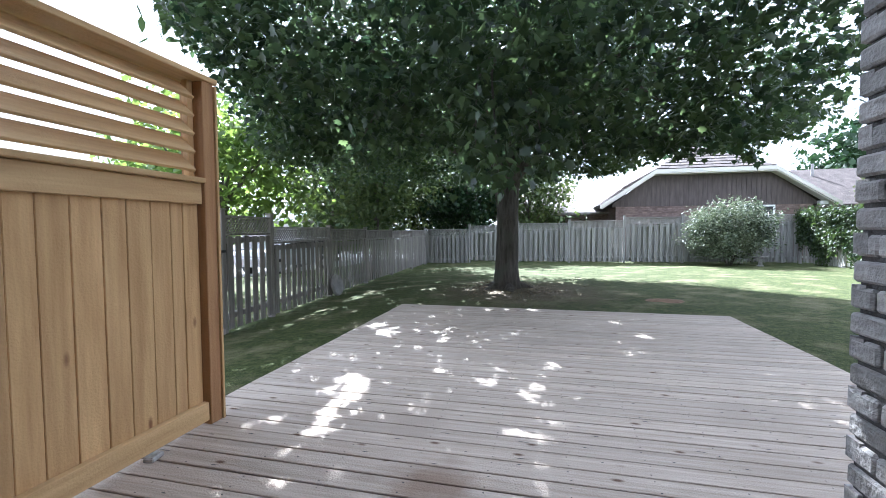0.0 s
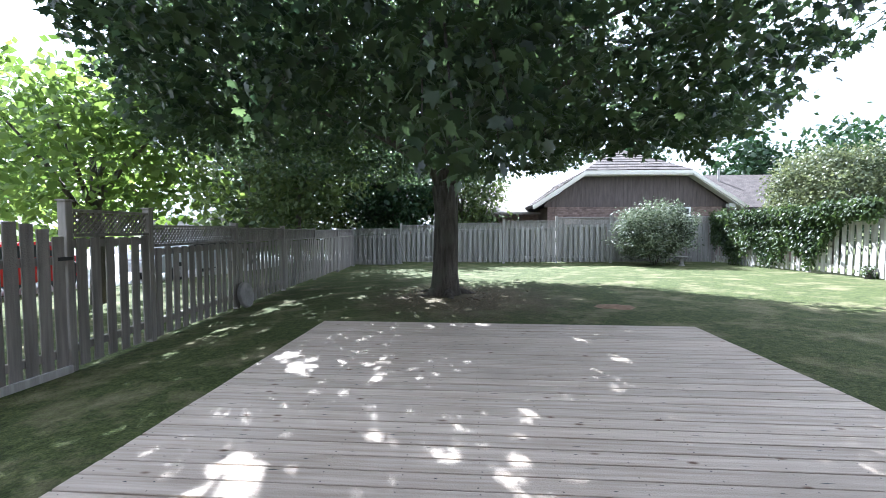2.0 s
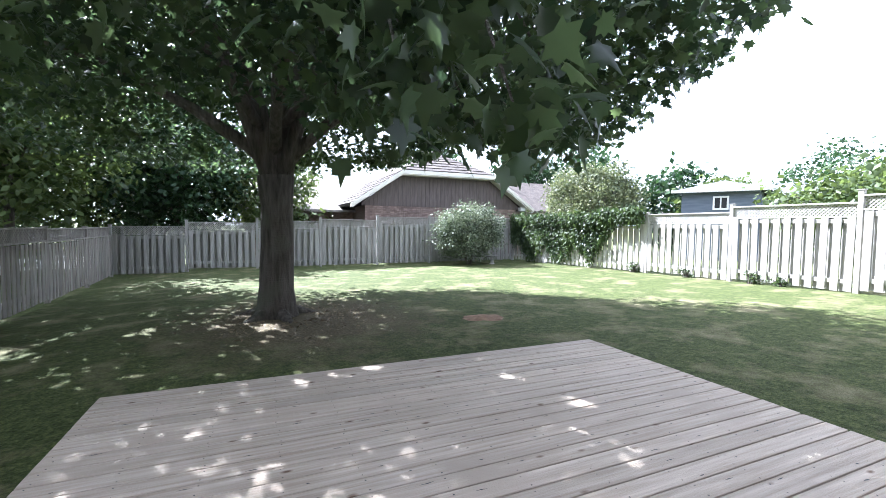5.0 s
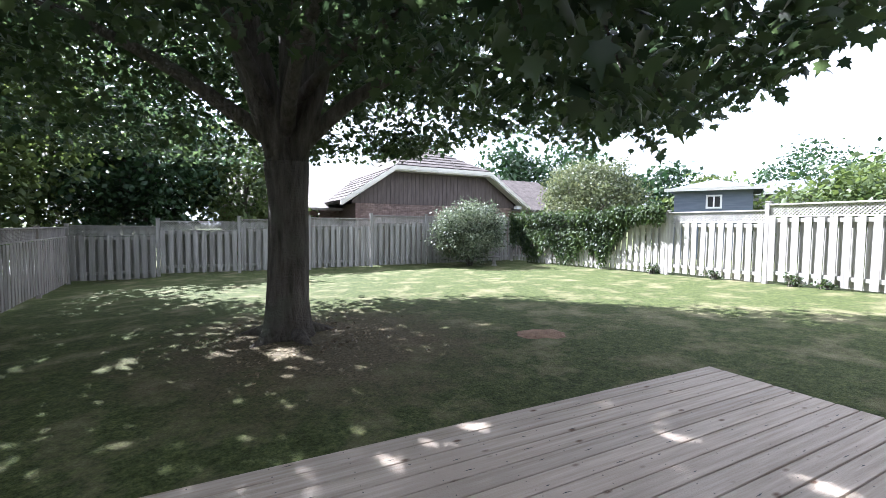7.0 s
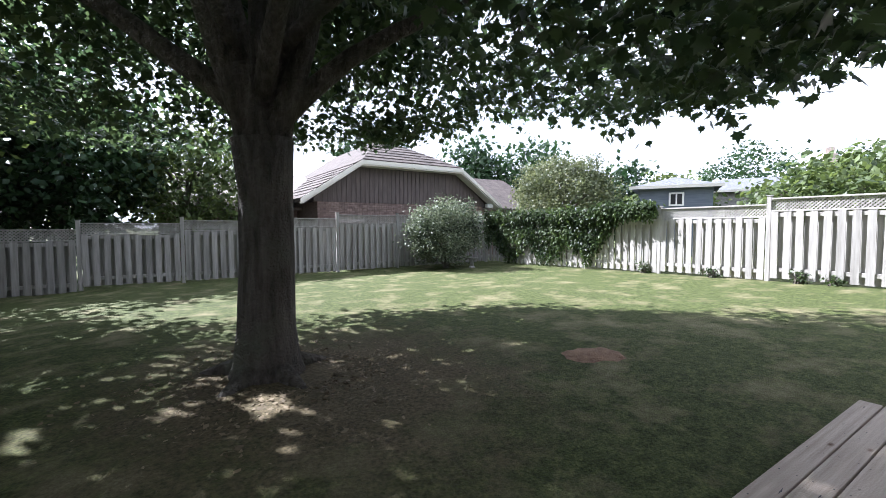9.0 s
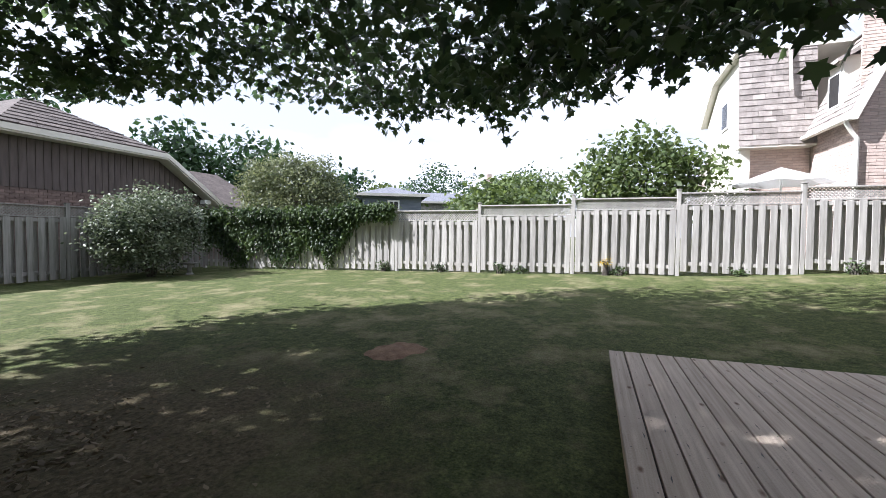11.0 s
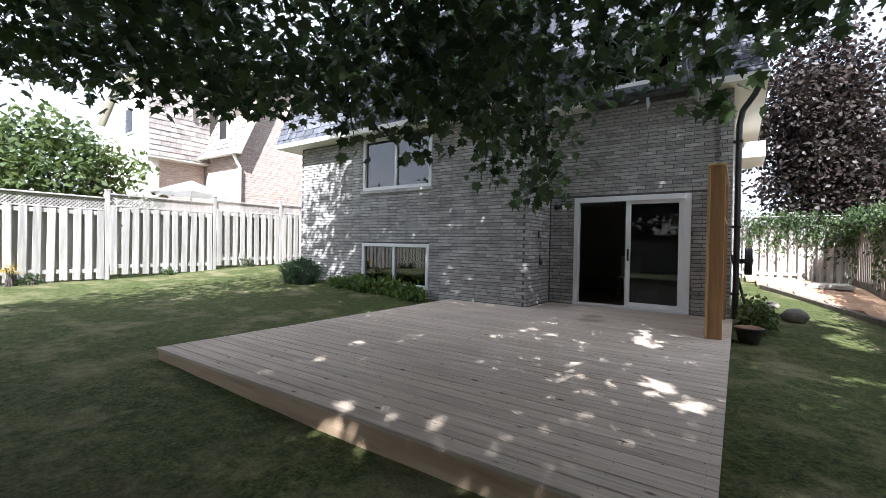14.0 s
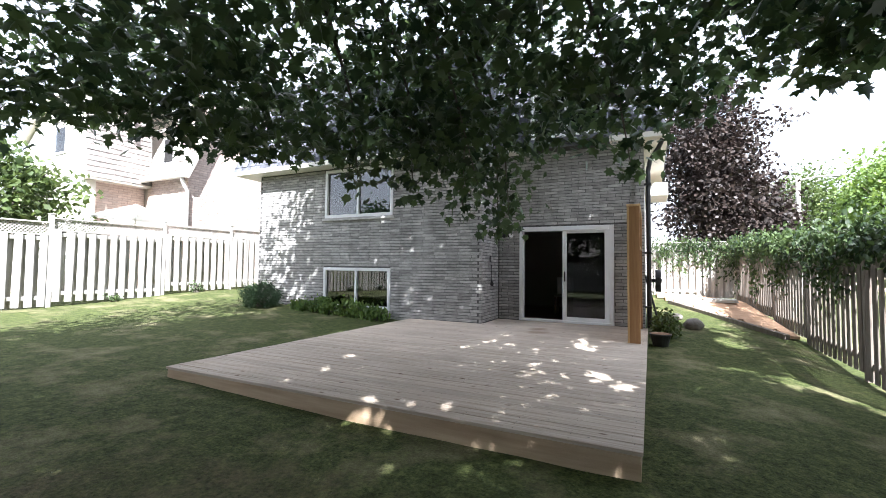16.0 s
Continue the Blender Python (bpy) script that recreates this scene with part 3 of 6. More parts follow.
def fence_panel(p0, p1, bottom, top, mat, label, group, post_top, pitch=0.235, bw=0.14, double=True, lat=0.25, last_post=False, ground_at=None):
    """One bay from p0 to p1. Its near face is on the right of the way from p0 to p1."""
    p0, p1 = Vector((*p0, 0)), Vector((*p1, 0))
    d = p1 - p0
    length = d.length
    rz = math.degrees(math.atan2(d.y, d.x))
    e = empty("fence_panel", label, "fence", group, pose(p0.x, p0.y, 0, 0, 0, rz))
    gz = ground_at if ground_at is not None else bottom - 0.15
    for u, on in ((0, True), (length, last_post)):
        if on:
            post = mesh_ob("post", box_data(0.095, 0.095, post_top - gz, mat, 0.006), mat, e, m=pose(u, 0, gz))
            part("post_cap", boxes((-0.06, 0.06, -0.06, 0.06, 0, 0.022), bevel=0.005), mat, post, m=pose(0, 0, post_top - gz))
    zl = top - 0.035 - lat
    part("cap_rail", boxes((0.05, length - 0.05, -0.045, 0.045, top - 0.035, top), bevel=0.004), mat, e)
    if lat > 0:
        mesh_ob("lattice", lattice_data(length - 0.1, lat, mat), mat, e, m=pose(0.05, 0, zl))
        part("middle_rail", boxes((0.05, length - 0.05, -0.045, 0.045, zl - 0.04, zl - 0.002), bevel=0.004), mat, e)
    part("rail", boxes((0.05, length - 0.05, -0.032, 0.032, bottom + 0.16, bottom + 0.25), bevel=0.004), mat, e)
    part("rail", boxes((0.05, length - 0.05, -0.032, 0.032, zl - 0.16, zl - 0.07), bevel=0.004), mat, e)
    h = zl - 0.045 - bottom
    data = box_data(bw, 0.018, h, mat, 0.003)
    n = round((length - 0.13 - bw) / pitch) + 1
    pitch = (length - 0.13 - bw) / (n - 1)
    off = 0.065 + bw / 2
    r = random.Random(int(p0.x * 91 + p0.y * 37))
    for i in range(n):
        mesh_ob("board", data, mat, e, m=pose(off + i * pitch + r.uniform(-0.006, 0.006), -0.042, bottom + r.uniform(-0.012, 0.008), 0, r.uniform(-0.6, 0.6), 0))
    if double:
        for i in range(n - 1):
            mesh_ob("board", data, mat, e, m=pose(off + (i + 0.5) * pitch, 0.042, bottom + r.uniform(-0.012, 0.008), 0, r.uniform(-0.5, 0.5), 0))
    return e


FX = 10.25
right_posts = [(20.45, 2.2), (17.8, 2.18), (15.1, 2.17), (12.5, 2.19), (9.83, 2.34), (7.2, 2.53), (4.64, 2.62), (2.05, 2.71), (-0.14, 2.79), (-2.5, 2.85), (-5.0, 2.95), (-7.5, 3.0)]
right_tops = [2.14, 2.12, 2.12, 2.15, 2.29, 2.44, 2.55, 2.64, 2.71, 2.8, 2.9]
for (ya, pt), (yc, _), tp in zip(right_posts, right_posts[1:], right_tops):
    zb = ground_z(FX, (ya + yc) / 2) + 0.05
    fence_panel((FX, ya), (FX, yc), zb, tp, M_FENCE, "weathered grey board fence panel with lattice top, sunlit", "east fence panels", pt, ground_at=ground_z(FX, ya) - 0.1)
back_posts = [(-5.99, 1.60), (-3.71, 1.80), (-1.35, 1.91), (1.02, 1.98), (3.40, 2.12), (5.8, 2.14), (8.1, 2.18), (10.2, 2.2)]
back_tops = [1.57, 1.74, 1.83, 1.93, 2.07, 2.09, 2.12]
for (xa, pt), (xb, _), tp in zip(back_posts, back_posts[1:], back_tops):
    zb = ground_z((xa + xb) / 2, 21) + 0.06
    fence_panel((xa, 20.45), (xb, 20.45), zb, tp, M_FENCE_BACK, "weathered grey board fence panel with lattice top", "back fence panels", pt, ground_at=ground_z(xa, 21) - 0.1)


def left_x(y):
    return -4.85 - (y - 5.3) * 0.0762


left_posts = [(5.26, 1.87), (6.58, 1.84), (9.1, 1.66), (11.67, 1.62), (14.4, 1.57), (17.5, 1.55), (20.4, 1.58)]
left_tops = [1.79, 1.62, 1.59, 1.56, 1.53, 1.53]
for (ya, pt), (yc, _), tp in zip(left_posts, left_posts[1:], left_tops):
    zb = ground_z(left_x(ya), ya) + 0.05
    fence_panel((left_x(ya), ya), (left_x(yc), yc), zb, tp, M_FENCE_SHADED, "old grey board fence panel with gaps and lattice top", "west fence panels", pt, pitch=0.205, bw=0.135, double=False, lat=0.24, ground_at=zb - 0.15)
south_posts = [(4.1, 1.9), (1.7, 1.95), (-0.7, 2.05), (-3.1, 2.2), (-5.5, 2.4), (-8.0, 2.6)]
for (ya, pt), (yc, _) in zip(south_posts, south_posts[1:]):
    zb = ground_z(-5.2, (ya + yc) / 2) + 0.04
    fence_panel((-5.15, yc), (-5.15, ya), zb, pt - 0.06, M_OLD_BACKLIT, "old board fence panel under climbing vine, toned dark for backlight shade", "west fence panels", pt, pitch=0.19, bw=0.125, double=False, lat=0.24, ground_at=zb - 0.15, last_post=ya == 4.1)
for xa, xb in ((-5.1, -3.75), (-3.75, -2.4)):
    fence_panel((xa, -8.0), (xb, -8.0), ground_z(-4, -8) + 0.04, 2.52, M_FENCE, "sunlit pale board fence panel across the side yard", "side yard fence panels", 2.6, ground_at=0.3)
# gate
gate = empty("garden_gate", "closed weathered wooden gate with arched top", "gate", m=pose(-4.9, 4.12, 0, 0, 0, 87))
for i in range(7):
    h = 1.42 + 0.20 * math.sin(math.pi * (i + 0.5) / 7)
    mesh_ob("board", box_data(0.125, 0.018, h, M_FENCE_SHADED, 0.004), M_FENCE_SHADED, gate, m=pose(0.10 + i * 0.153, -0.03, 0.02))
part("rail", boxes((0.02, 1.10, -0.02, 0.02, 0.16, 0.25), bevel=0.004), M_FENCE_SHADED, gate)
part("rail", boxes((0.02, 1.10, -0.02, 0.02, 1.18, 1.27), bevel=0.004), M_FENCE_SHADED, gate)
part("latch", boxes((1.0, 1.16, -0.06, -0.04, 1.22, 1.26), bevel=0.004), M_BLACK, gate, "black iron latch")
part("kick_board", boxes((0.02, 1.1, -0.07, -0.04, -0.03, 0.06), bevel=0.004), M_FENCE, gate)


# ---- house ----
house = empty("house", "two-storey grey brick house with mansard roof", "house", kind="structure")
T = 0.22
HX0, HX1, HTOP = -2.35, 7.44, 3.95
LW = (3.04, 5.06, 0.456, 1.447)     # lower window
UW = (3.0, 5.06, 2.70, 3.93)        # upper window
DOOR = (-1.775, 0.25, DECK_TOP, 2.419)


def wall_cells(u0, u1, z0, z1, holes):
    """Rectangles that fill a wall round its openings."""
    us = sorted({u0, u1, *[h[0] for h in holes], *[h[1] for h in holes]})
    out = []
    for a, b in zip(us, us[1:]):
        cuts = sorted([(h[2], h[3]) for h in holes if h[0] <= a + 1e-6 and h[1] >= b - 1e-6])
        z = z0
        for c0, c1 in cuts:
            if c0 > z:
                out.append((a, b, z, c0))
            z = max(z, c1)
        if z < z1:
            out.append((a, b, z, z1))
    return out


part("window_wall", boxes(*[(a, b, WALL_Y - T, WALL_Y - 0.012, c, d) for a, b, c, d in wall_cells(JOG_X + 0.012, HX1 - 0.012, -0.1, 4.1, [LW, UW])]), M_MORTAR, house)
part("door_wall", boxes(*[(a, b, -T, -0.012, c, d) for a, b, c, d in wall_cells(HX0 + 0.012, JOG_X + T, -0.1, 4.2, [DOOR])]), M_MORTAR, house)
part("jog_wall", boxes((JOG_X + 0.012, JOG_X + T, -0.012, WALL_Y - T, -0.1, 4.1)), M_MORTAR, house)
part("east_wall", boxes((HX1 - T, HX1 - 0.012, -8.5, WALL_Y - T, -0.1, 4.1)), M_MORTAR, house)
part("west_wall", boxes((HX0 + 0.012, HX0 + T, -8.5, -T, -0.1, 4.2)), M_MORTAR, house)
part("south_wall", boxes((HX0 + T, HX1 - T, -8.5, -8.3, -0.1, 4.2)), M_MORTAR, house)


def framed_window(name, x0, x1, z0, z1, y, label, split=0.5, sill=True):
    w = tagged(empty(name, label, "window", m=pose(0, y, 0)), kind="structure")
    fw = 0.075
    part("frame", boxes((x0, x1, -0.07, 0.02, z1 - fw, z1), (x0, x1, -0.07, 0.02, z0, z0 + fw), (x0, x0 + fw, -0.07, 0.02, z0 + fw, z1 - fw), (x1 - fw, x1, -0.07, 0.02, z0 + fw, z1 - fw), bevel=0.006), M_WHITE, w)
    xm = x0 + (x1 - x0) * split
    part("meeting_stile", boxes((xm - 0.03, xm + 0.03, -0.06, 0.005, z0 + fw, z1 - fw), bevel=0.004), M_WHITE, w)
    for a, b in ((x0 + fw, xm - 0.03), (xm + 0.03, x1 - fw)):
        pane = part("pane", boxes((a, b, -0.045, -0.04, z0 + fw, z1 - fw)), M_GLASS, w)
        pane.visible_shadow = False
    if sill:
        part("brick_sill", boxes((x0 - 0.06, x1 + 0.06, -0.06, 0.045, z0 - 0.075, z0 - 0.002), bevel=0.006), M_BRICK, w)
    return w


framed_window("window_1", *UW[:2], *UW[2:], WALL_Y, "white sliding window in the grey brick wall")
framed_window("window_2", *LW[:2], *LW[2:], WALL_Y, "white basement sliding window low in the brick wall")
# sliding door
door = tagged(empty("door_1", "white sliding patio door, half open", "door"), kind="structure")
x0, x1, z0, z1 = DOOR
part("frame", boxes((x0, x0 + 0.10, -0.12, 0.03, z0 + 0.02, z1), (x1 - 0.085, x1, -0.12, 0.03, z0 + 0.02, z1), (x0 + 0.10, x1 - 0.085, -0.12, 0.03, z1 - 0.10, z1), bevel=0.006), M_WHITE, door)
part("sill", boxes((x0, x1, -0.13, 0.05, z0 + 0.001, z0 + 0.05), bevel=0.006), M_WHITE, door)
leaf = part("sliding_leaf", boxes((x0 + 0.10, x0 + 0.19, -0.05, -0.01, z0 + 0.05, z1 - 0.10), (-0.80, -0.71, -0.05, -0.01, z0 + 0.05, z1 - 0.10), (x0 + 0.19, -0.80, -0.05, -0.01, z1 - 0.16, z1 - 0.10), (x0 + 0.19, -0.80, -0.05, -0.01, z0 + 0.05, z0 + 0.13), bevel=0.005), M_WHITE, door)
pane = part("pane", boxes((x0 + 0.19, -0.80, -0.033, -0.028, z0 + 0.13, z1 - 0.16)), M_SCREEN, leaf)
pane.visible_shadow = False
part("door_handle", boxes((-0.775, -0.745, -0.01, 0.025, 1.2, 1.42), bevel=0.008), M_BLACK, leaf)
# rooms behind the openings
part("floor_inside", boxes((HX0 + T, HX1 - T, -8.3, -T - 0.002, DECK_TOP - 0.12, DECK_TOP)), M_INFLOOR, house)
part("ceiling_inside", boxes((HX0 + T, HX1 - T, -8.3, -T - 0.002, 2.62, 2.66), (JOG_X + T + 0.002, HX1 - T, -T - 0.002, WALL_Y - T, 2.22, 2.26)), M_INWALL, house)
part("inner_wall", boxes((HX0 + T, 3.0, -4.3, -4.2, DECK_TOP, 2.62)), M_INWALL, house)
part("inner_wall", boxes((JOG_X + T + 0.6, JOG_X + T + 0.7, -4.2, WALL_Y - T - 0.002, 0.0, 2.62)), M_INWALL, house)
part("inner_wall", boxes((JOG_X + T + 0.7, HX1 - T, -2.5, -2.4, -0.1, 6.0)), M_INWALL, house)

# mansard roof
OV = 0.43


def slope(name, a, b, c, d, mat, rows=14, cols=10, parent=house, thick=0.016, width=0.33):
    """Shingled slope: courses of single shingles between the eave a-b and the top d-c."""
    a, b, c, d = map(Vector, (a, b, c, d))
    up = ((d - a) + (c - b)).normalized()
    nrm = (b - a).cross(d - a).normalized()
    bm = bmesh.new()
    back = [bm.verts.new(p - nrm * 0.02) for p in (a, b, c, d)]
    bm.faces.new(back)
    r = random.Random(int(a.x * 50 + a.y * 30))
    for i in range(rows):
        f0, f1 = i / rows, min(1.0, (i + 1.12) / rows)
        l0, r0, l1, r1 = a.lerp(d, f0), b.lerp(c, f0), a.lerp(d, f1), b.lerp(c, f1)
        n = max(1, int((r0 - l0).length / width))
        cuts = [0.0] + [min(0.999, max(0.001, (k + 0.5 * (i % 2) + r.uniform(-0.12, 0.12)) / n)) for k in range(1, n)] + [1.0]
        for s0, s1 in zip(cuts, cuts[1:]):
            t_ = thick * r.uniform(0.7, 1.4)
            q0, q1 = l0.lerp(r0, s0 + 0.003), l0.lerp(r0, s1)
            q2, q3 = l1.lerp(r1, s1), l1.lerp(r1, s0 + 0.003)
            v = [bm.verts.new(p) for p in (q0 + nrm * t_, q1 + nrm * t_, q2 + nrm * 0.002, q3 + nrm * 0.002)]
            w = [bm.verts.new(p) for p in (q0, q1)]
            bm.faces.new(v)
            bm.faces.new((w[0], w[1], v[1], v[0]))
            bm.faces.new((w[0], v[0], v[3]))
            bm.faces.new((w[1], v[2], v[1]))
    data = bpy.data.meshes.new(name)
    bm.to_mesh(data)
    bm.free()
    ob = mesh_ob(name, data, mat, parent)
    return tagged(ob, kind="stuff")


roof_top = 6.3
EV1, EV0 = 4.02, 4.16
EX1, EX0 = HX1 + 0.6, HX0 - 0.45
slope("mansard_slope", (EX1, WALL_Y + OV, EV1), (JOG_X - 0.02, WALL_Y + OV, EV1), (JOG_X - 0.02, WALL_Y + OV - 0.55, roof_top), (EX1 - 0.55, WALL_Y + OV - 0.55, roof_top), M_SHINGLE)
slope("mansard_slope", (JOG_X + 0.2, 0.35, EV0), (EX0, 0.35, EV0), (EX0 + 0.55, -0.25, roof_top), (JOG_X + 0.2, -0.25, roof_top), M_SHINGLE)
slope("mansard_slope", (EX0, 0.35, EV0), (EX0, -8.6, EV0), (EX0 + 0.55, -8.6, roof_top), (EX0 + 0.55, -0.25, roof_top), M_SHINGLE)
slope("mansard_slope", (EX1, -8.6, EV1), (EX1, WALL_Y + OV, EV1), (EX1 - 0.55, WALL_Y + OV - 0.55, roof_top), (EX1 - 0.55, -8.6, roof_top), M_SHINGLE)
part("mansard_return", prism([(-0.2, EV1), (WALL_Y + OV - 0.01, EV1), (WALL_Y + OV - 0.56, roof_top), (-0.2, roof_top)], JOG_X - 0.015, JOG_X + 0.1, "x"), M_SHINGLE, house)
part("soffit", boxes((JOG_X - 0.02, EX1 - 0.01, WALL_Y - 0.015, WALL_Y + OV - 0.005, EV1 - 0.05, EV1 - 0.005), (HX1 - 0.015, EX1 - 0.01, -8.6, WALL_Y - 0.02, EV1 - 0.05, EV1 - 0.005)), M_SOFFIT, house)
part("soffit", boxes((-0.02, JOG_X - 0.03, -0.015, 0.345, EV0 - 0.05, EV0 - 0.005), (EX0 + 0.01, -1.72, -0.015, 0.345, EV0 - 0.05, EV0 - 0.005), (EX0 + 0.01, HX0 + 0.015, -8.6, -0.02, EV0 - 0.05, EV0 - 0.005)), M_SOFFIT, house)
part("fascia", boxes((JOG_X - 0.02, EX1, WALL_Y + OV, WALL_Y + OV + 0.02, EV1 - 0.06, EV1 + 0.05)), M_SOFFIT, house)
part("fascia", boxes((-0.02, JOG_X - 0.03, 0.35, 0.37, EV0 - 0.06, EV0 + 0.05), (EX0, -1.72, 0.35, 0.37, EV0 - 0.06, EV0 + 0.05)), M_SOFFIT, house)
part("roof_top", boxes((EX0 + 0.5, EX1 - 0.5, -8.6, -0.2, roof_top - 0.02, roof_top + 0.10), (JOG_X - 0.1, EX1 - 0.5, -0.2, WALL_Y + OV - 0.45, roof_top - 0.02, roof_top + 0.10)), M_SHINGLE, house)
# dormer window over the door
framed_window("window_3", -1.62, -0.10, 4.30, 5.35, 0.40, "white upper window set in the mansard", sill=False)
part("dormer", boxes((-1.68, -1.62, -0.2, 0.42, 4.22, 5.45), (-0.10, -0.04, -0.2, 0.42, 4.22, 5.45), (-1.62, -0.10, -0.2, 0.42, 5.35, 5.45), (-1.62, -0.10, 0.0, 0.42, 4.20, 4.30)), M_SHINGLE, house)


# ---- maple in the lawn ----
rng = np.random.default_rng(7)
TX, TY = -0.98, 10.3
maple = empty("maple_tree", "large dark green maple shading the lawn and deck", "tree", m=pose(TX, TY, 0))
trunk_pts = [(0, 0, 0.02), (0.0, 0, 0.22), (0.0, 0.0, 0.6), (0.02, 0.0, 1.3), (0.02, 0.0, 2.0), (0.0, 0.0, 2.5)]
trunk = tube(trunk_pts, [0.42, 0.33, 0.285, 0.268, 0.262, 0.30], 20)
part("trunk", trunk, M_BARK, maple, smooth=True)
BOUGHS = [((0, 0, 2.3), (-0.28, -0.05, 3.3), (-0.55, -0.1, 4.8), (-0.9, -0.2, 7.5), 0.23),
         ((0.05, 0, 2.3), (0.22, 0.0, 3.3), (0.35, 0.1, 5.0), (0.6, 0.3, 8.2), 0.22),
         ((-0.1, 0.0, 2.7), (-0.9, 0.1, 3.5), (-2.2, 0.2, 4.1), (-4.2, 0.2, 4.6), 0.125),
         ((0.15, 0.0, 2.7), (0.9, -0.4, 3.6), (2.2, -1.2, 4.4), (4.2, -2.4, 4.9), 0.12),
         ((0.0, -0.1, 2.9), (-0.1, -0.9, 3.8), (0.2, -2.4, 4.4), (0.6, -4.6, 4.4), 0.11),
         ((0.05, 0.1, 3.0), (0.3, 1.0, 4.0), (0.4, 2.4, 5.0), (0.5, 4.0, 5.6), 0.10),
         ((-0.2, -0.1, 3.2), (-0.8, -1.0, 4.2), (-1.8, -2.4, 5.0), (-3.0, -4.2, 5.0), 0.09),
         ((0.0, 0.05, 2.5), (0.02, 0.25, 3.6), (0.1, 0.5, 5.4), (0.2, 0.9, 8.4), 0.17),
         ((0.12, -0.08, 2.6), (0.5, -0.25, 3.7), (0.8, -0.5, 5.2), (1.3, -0.9, 8.0), 0.14),
         ((-0.15, -0.05, 2.6), (-0.6, -0.25, 3.8), (-1.1, -0.5, 5.4), (-1.8, -0.9, 7.8), 0.13),
         ((0.2, 0.0, 3.6), (0.9, 0.6, 5.0), (1.9, 1.4, 6.2), (3.0, 2.2, 7.2), 0.09),
         ((0.1, -0.1, 3.3), (0.9, -1.4, 4.3), (2.0, -3.4, 4.4), (2.8, -5.2, 3.9), 0.08)]
for a, b, c, d, r0 in BOUGHS:
    pts, rad = [], []
    for i in range(9):
        t = i / 8
        p = (1 - t) ** 3 * Vector(a) + 3 * t * (1 - t) ** 2 * Vector(b) + 3 * t * t * (1 - t) * Vector(c) + t ** 3 * Vector(d)
        pts.append(p + 0.05 * noise.noise_vector(p * 1.3) * min(1, i))
        rad.append(r0 * (1 - 0.86 * t))
    part("limb", tube(pts, rad, 9), M_BARK, maple, smooth=True)
# surface roots
for k, a in enumerate((0.2, 1.3, 2.6, 3.9, 5.0)):
    pts = [(math.cos(a) * r, math.sin(a) * r, 0.22 - 0.26 * r + 0.02) for r in (0.25, 0.45, 0.7, 0.95)]
    part("root", tube(pts, [0.12, 0.09, 0.055, 0.02], 7), M_BARK, maple, smooth=True)


# height of the crown's underside by bearing (every 22.5 degrees from east, anticlockwise)
# at 3.1, 4.3, 5.5 and 6.7 m from the trunk
UNDER = np.array([[3.2, 3.2, 3.5, 4.1], [3.1, 3.6, 3.8, 4.8], [3.0, 3.2, 3.6, 4.1], [3.2, 3.2, 3.3, 3.6],
                  [3.2, 3.1, 3.1, 3.3], [3.2, 3.1, 3.1, 3.3], [3.2, 3.1, 3.1, 3.3], [3.2, 3.0, 3.1, 3.3],
                  [3.2, 3.0, 3.1, 3.5], [3.1, 2.9, 3.1, 5.1], [3.0, 2.7, 2.9, 4.7], [2.9, 2.55, 2.8, 3.4],
                  [2.9, 2.5, 2.5, 2.7], [2.9, 2.55, 2.85, 3.3], [2.8, 2.75, 2.85, 3.9], [3.0, 2.9, 3.1, 4.0]])


def underside(x, y):
    """Lowest leaf over a place, x and y from the trunk (arrays)."""
    u = (np.arctan2(y, x) / (2 * np.pi) * 16) % 16
    r = np.hypot(x, y)
    v = np.clip((r - 3.1) / 1.2, 0, 2.999)
    k, i = np.floor(u).astype(int) % 16, np.floor(v).astype(int)
    fu, fv = u - np.floor(u), v - i
    k2 = (k + 1) % 16
    z = (UNDER[k, i] * (1 - fu) + UNDER[k2, i] * fu) * (1 - fv) + (UNDER[k, i + 1] * (1 - fu) + UNDER[k2, i + 1] * fu) * fv
    return z + np.maximum(0, r - 6.7) * 1.1 + np.maximum(0, 2.6 - r) * 0.75


def in_crown(p, slack=0.12):
    return p[p[:, 2] > underside(p[:, 0], p[:, 1]) - slack]


# gaps cut along the sun for light patches: ground point, height there, half width
GAPS = [(-1.42, 2.42, 0.3, 0.17), (-1.48, 2.78, 0.3, 0.15), (-1.36, 2.1, 0.3, 0.13), (-1.62, 2.95, 0.3, 0.14), (-1.91, 4.60, 0.3, 0.15), (-2.2, 4.9, 0.3, 0.13), (-1.12, 4.41, 0.3, 0.10),
        (-1.37, 4.0, 0.3, 0.08), (1.14, 5.0, 0.3, 0.11), (0.9, 5.75, 0.3, 0.10), (0.02, 3.7, 0.3, 0.09), (-0.88, 3.34, 0.3, 0.09), (-0.87, 6.22, 0.3, 0.12), (-1.1, 9.35, 0.1, 0.24),
        (-2.8, 9.7, 0.1, 0.2), (-1.75, 9.6, 0.1, 0.13), (-4.3, 8.4, -0.1, 0.36), (-4.0, 9.2, -0.1, 0.33), (-3.7, 10.0, -0.1, 0.25), (-4.5, 7.6, -0.1, 0.25), (-4.4, 2.7, 0.1, 0.45), (-3.9, 0.3, 0.3, 0.4)]


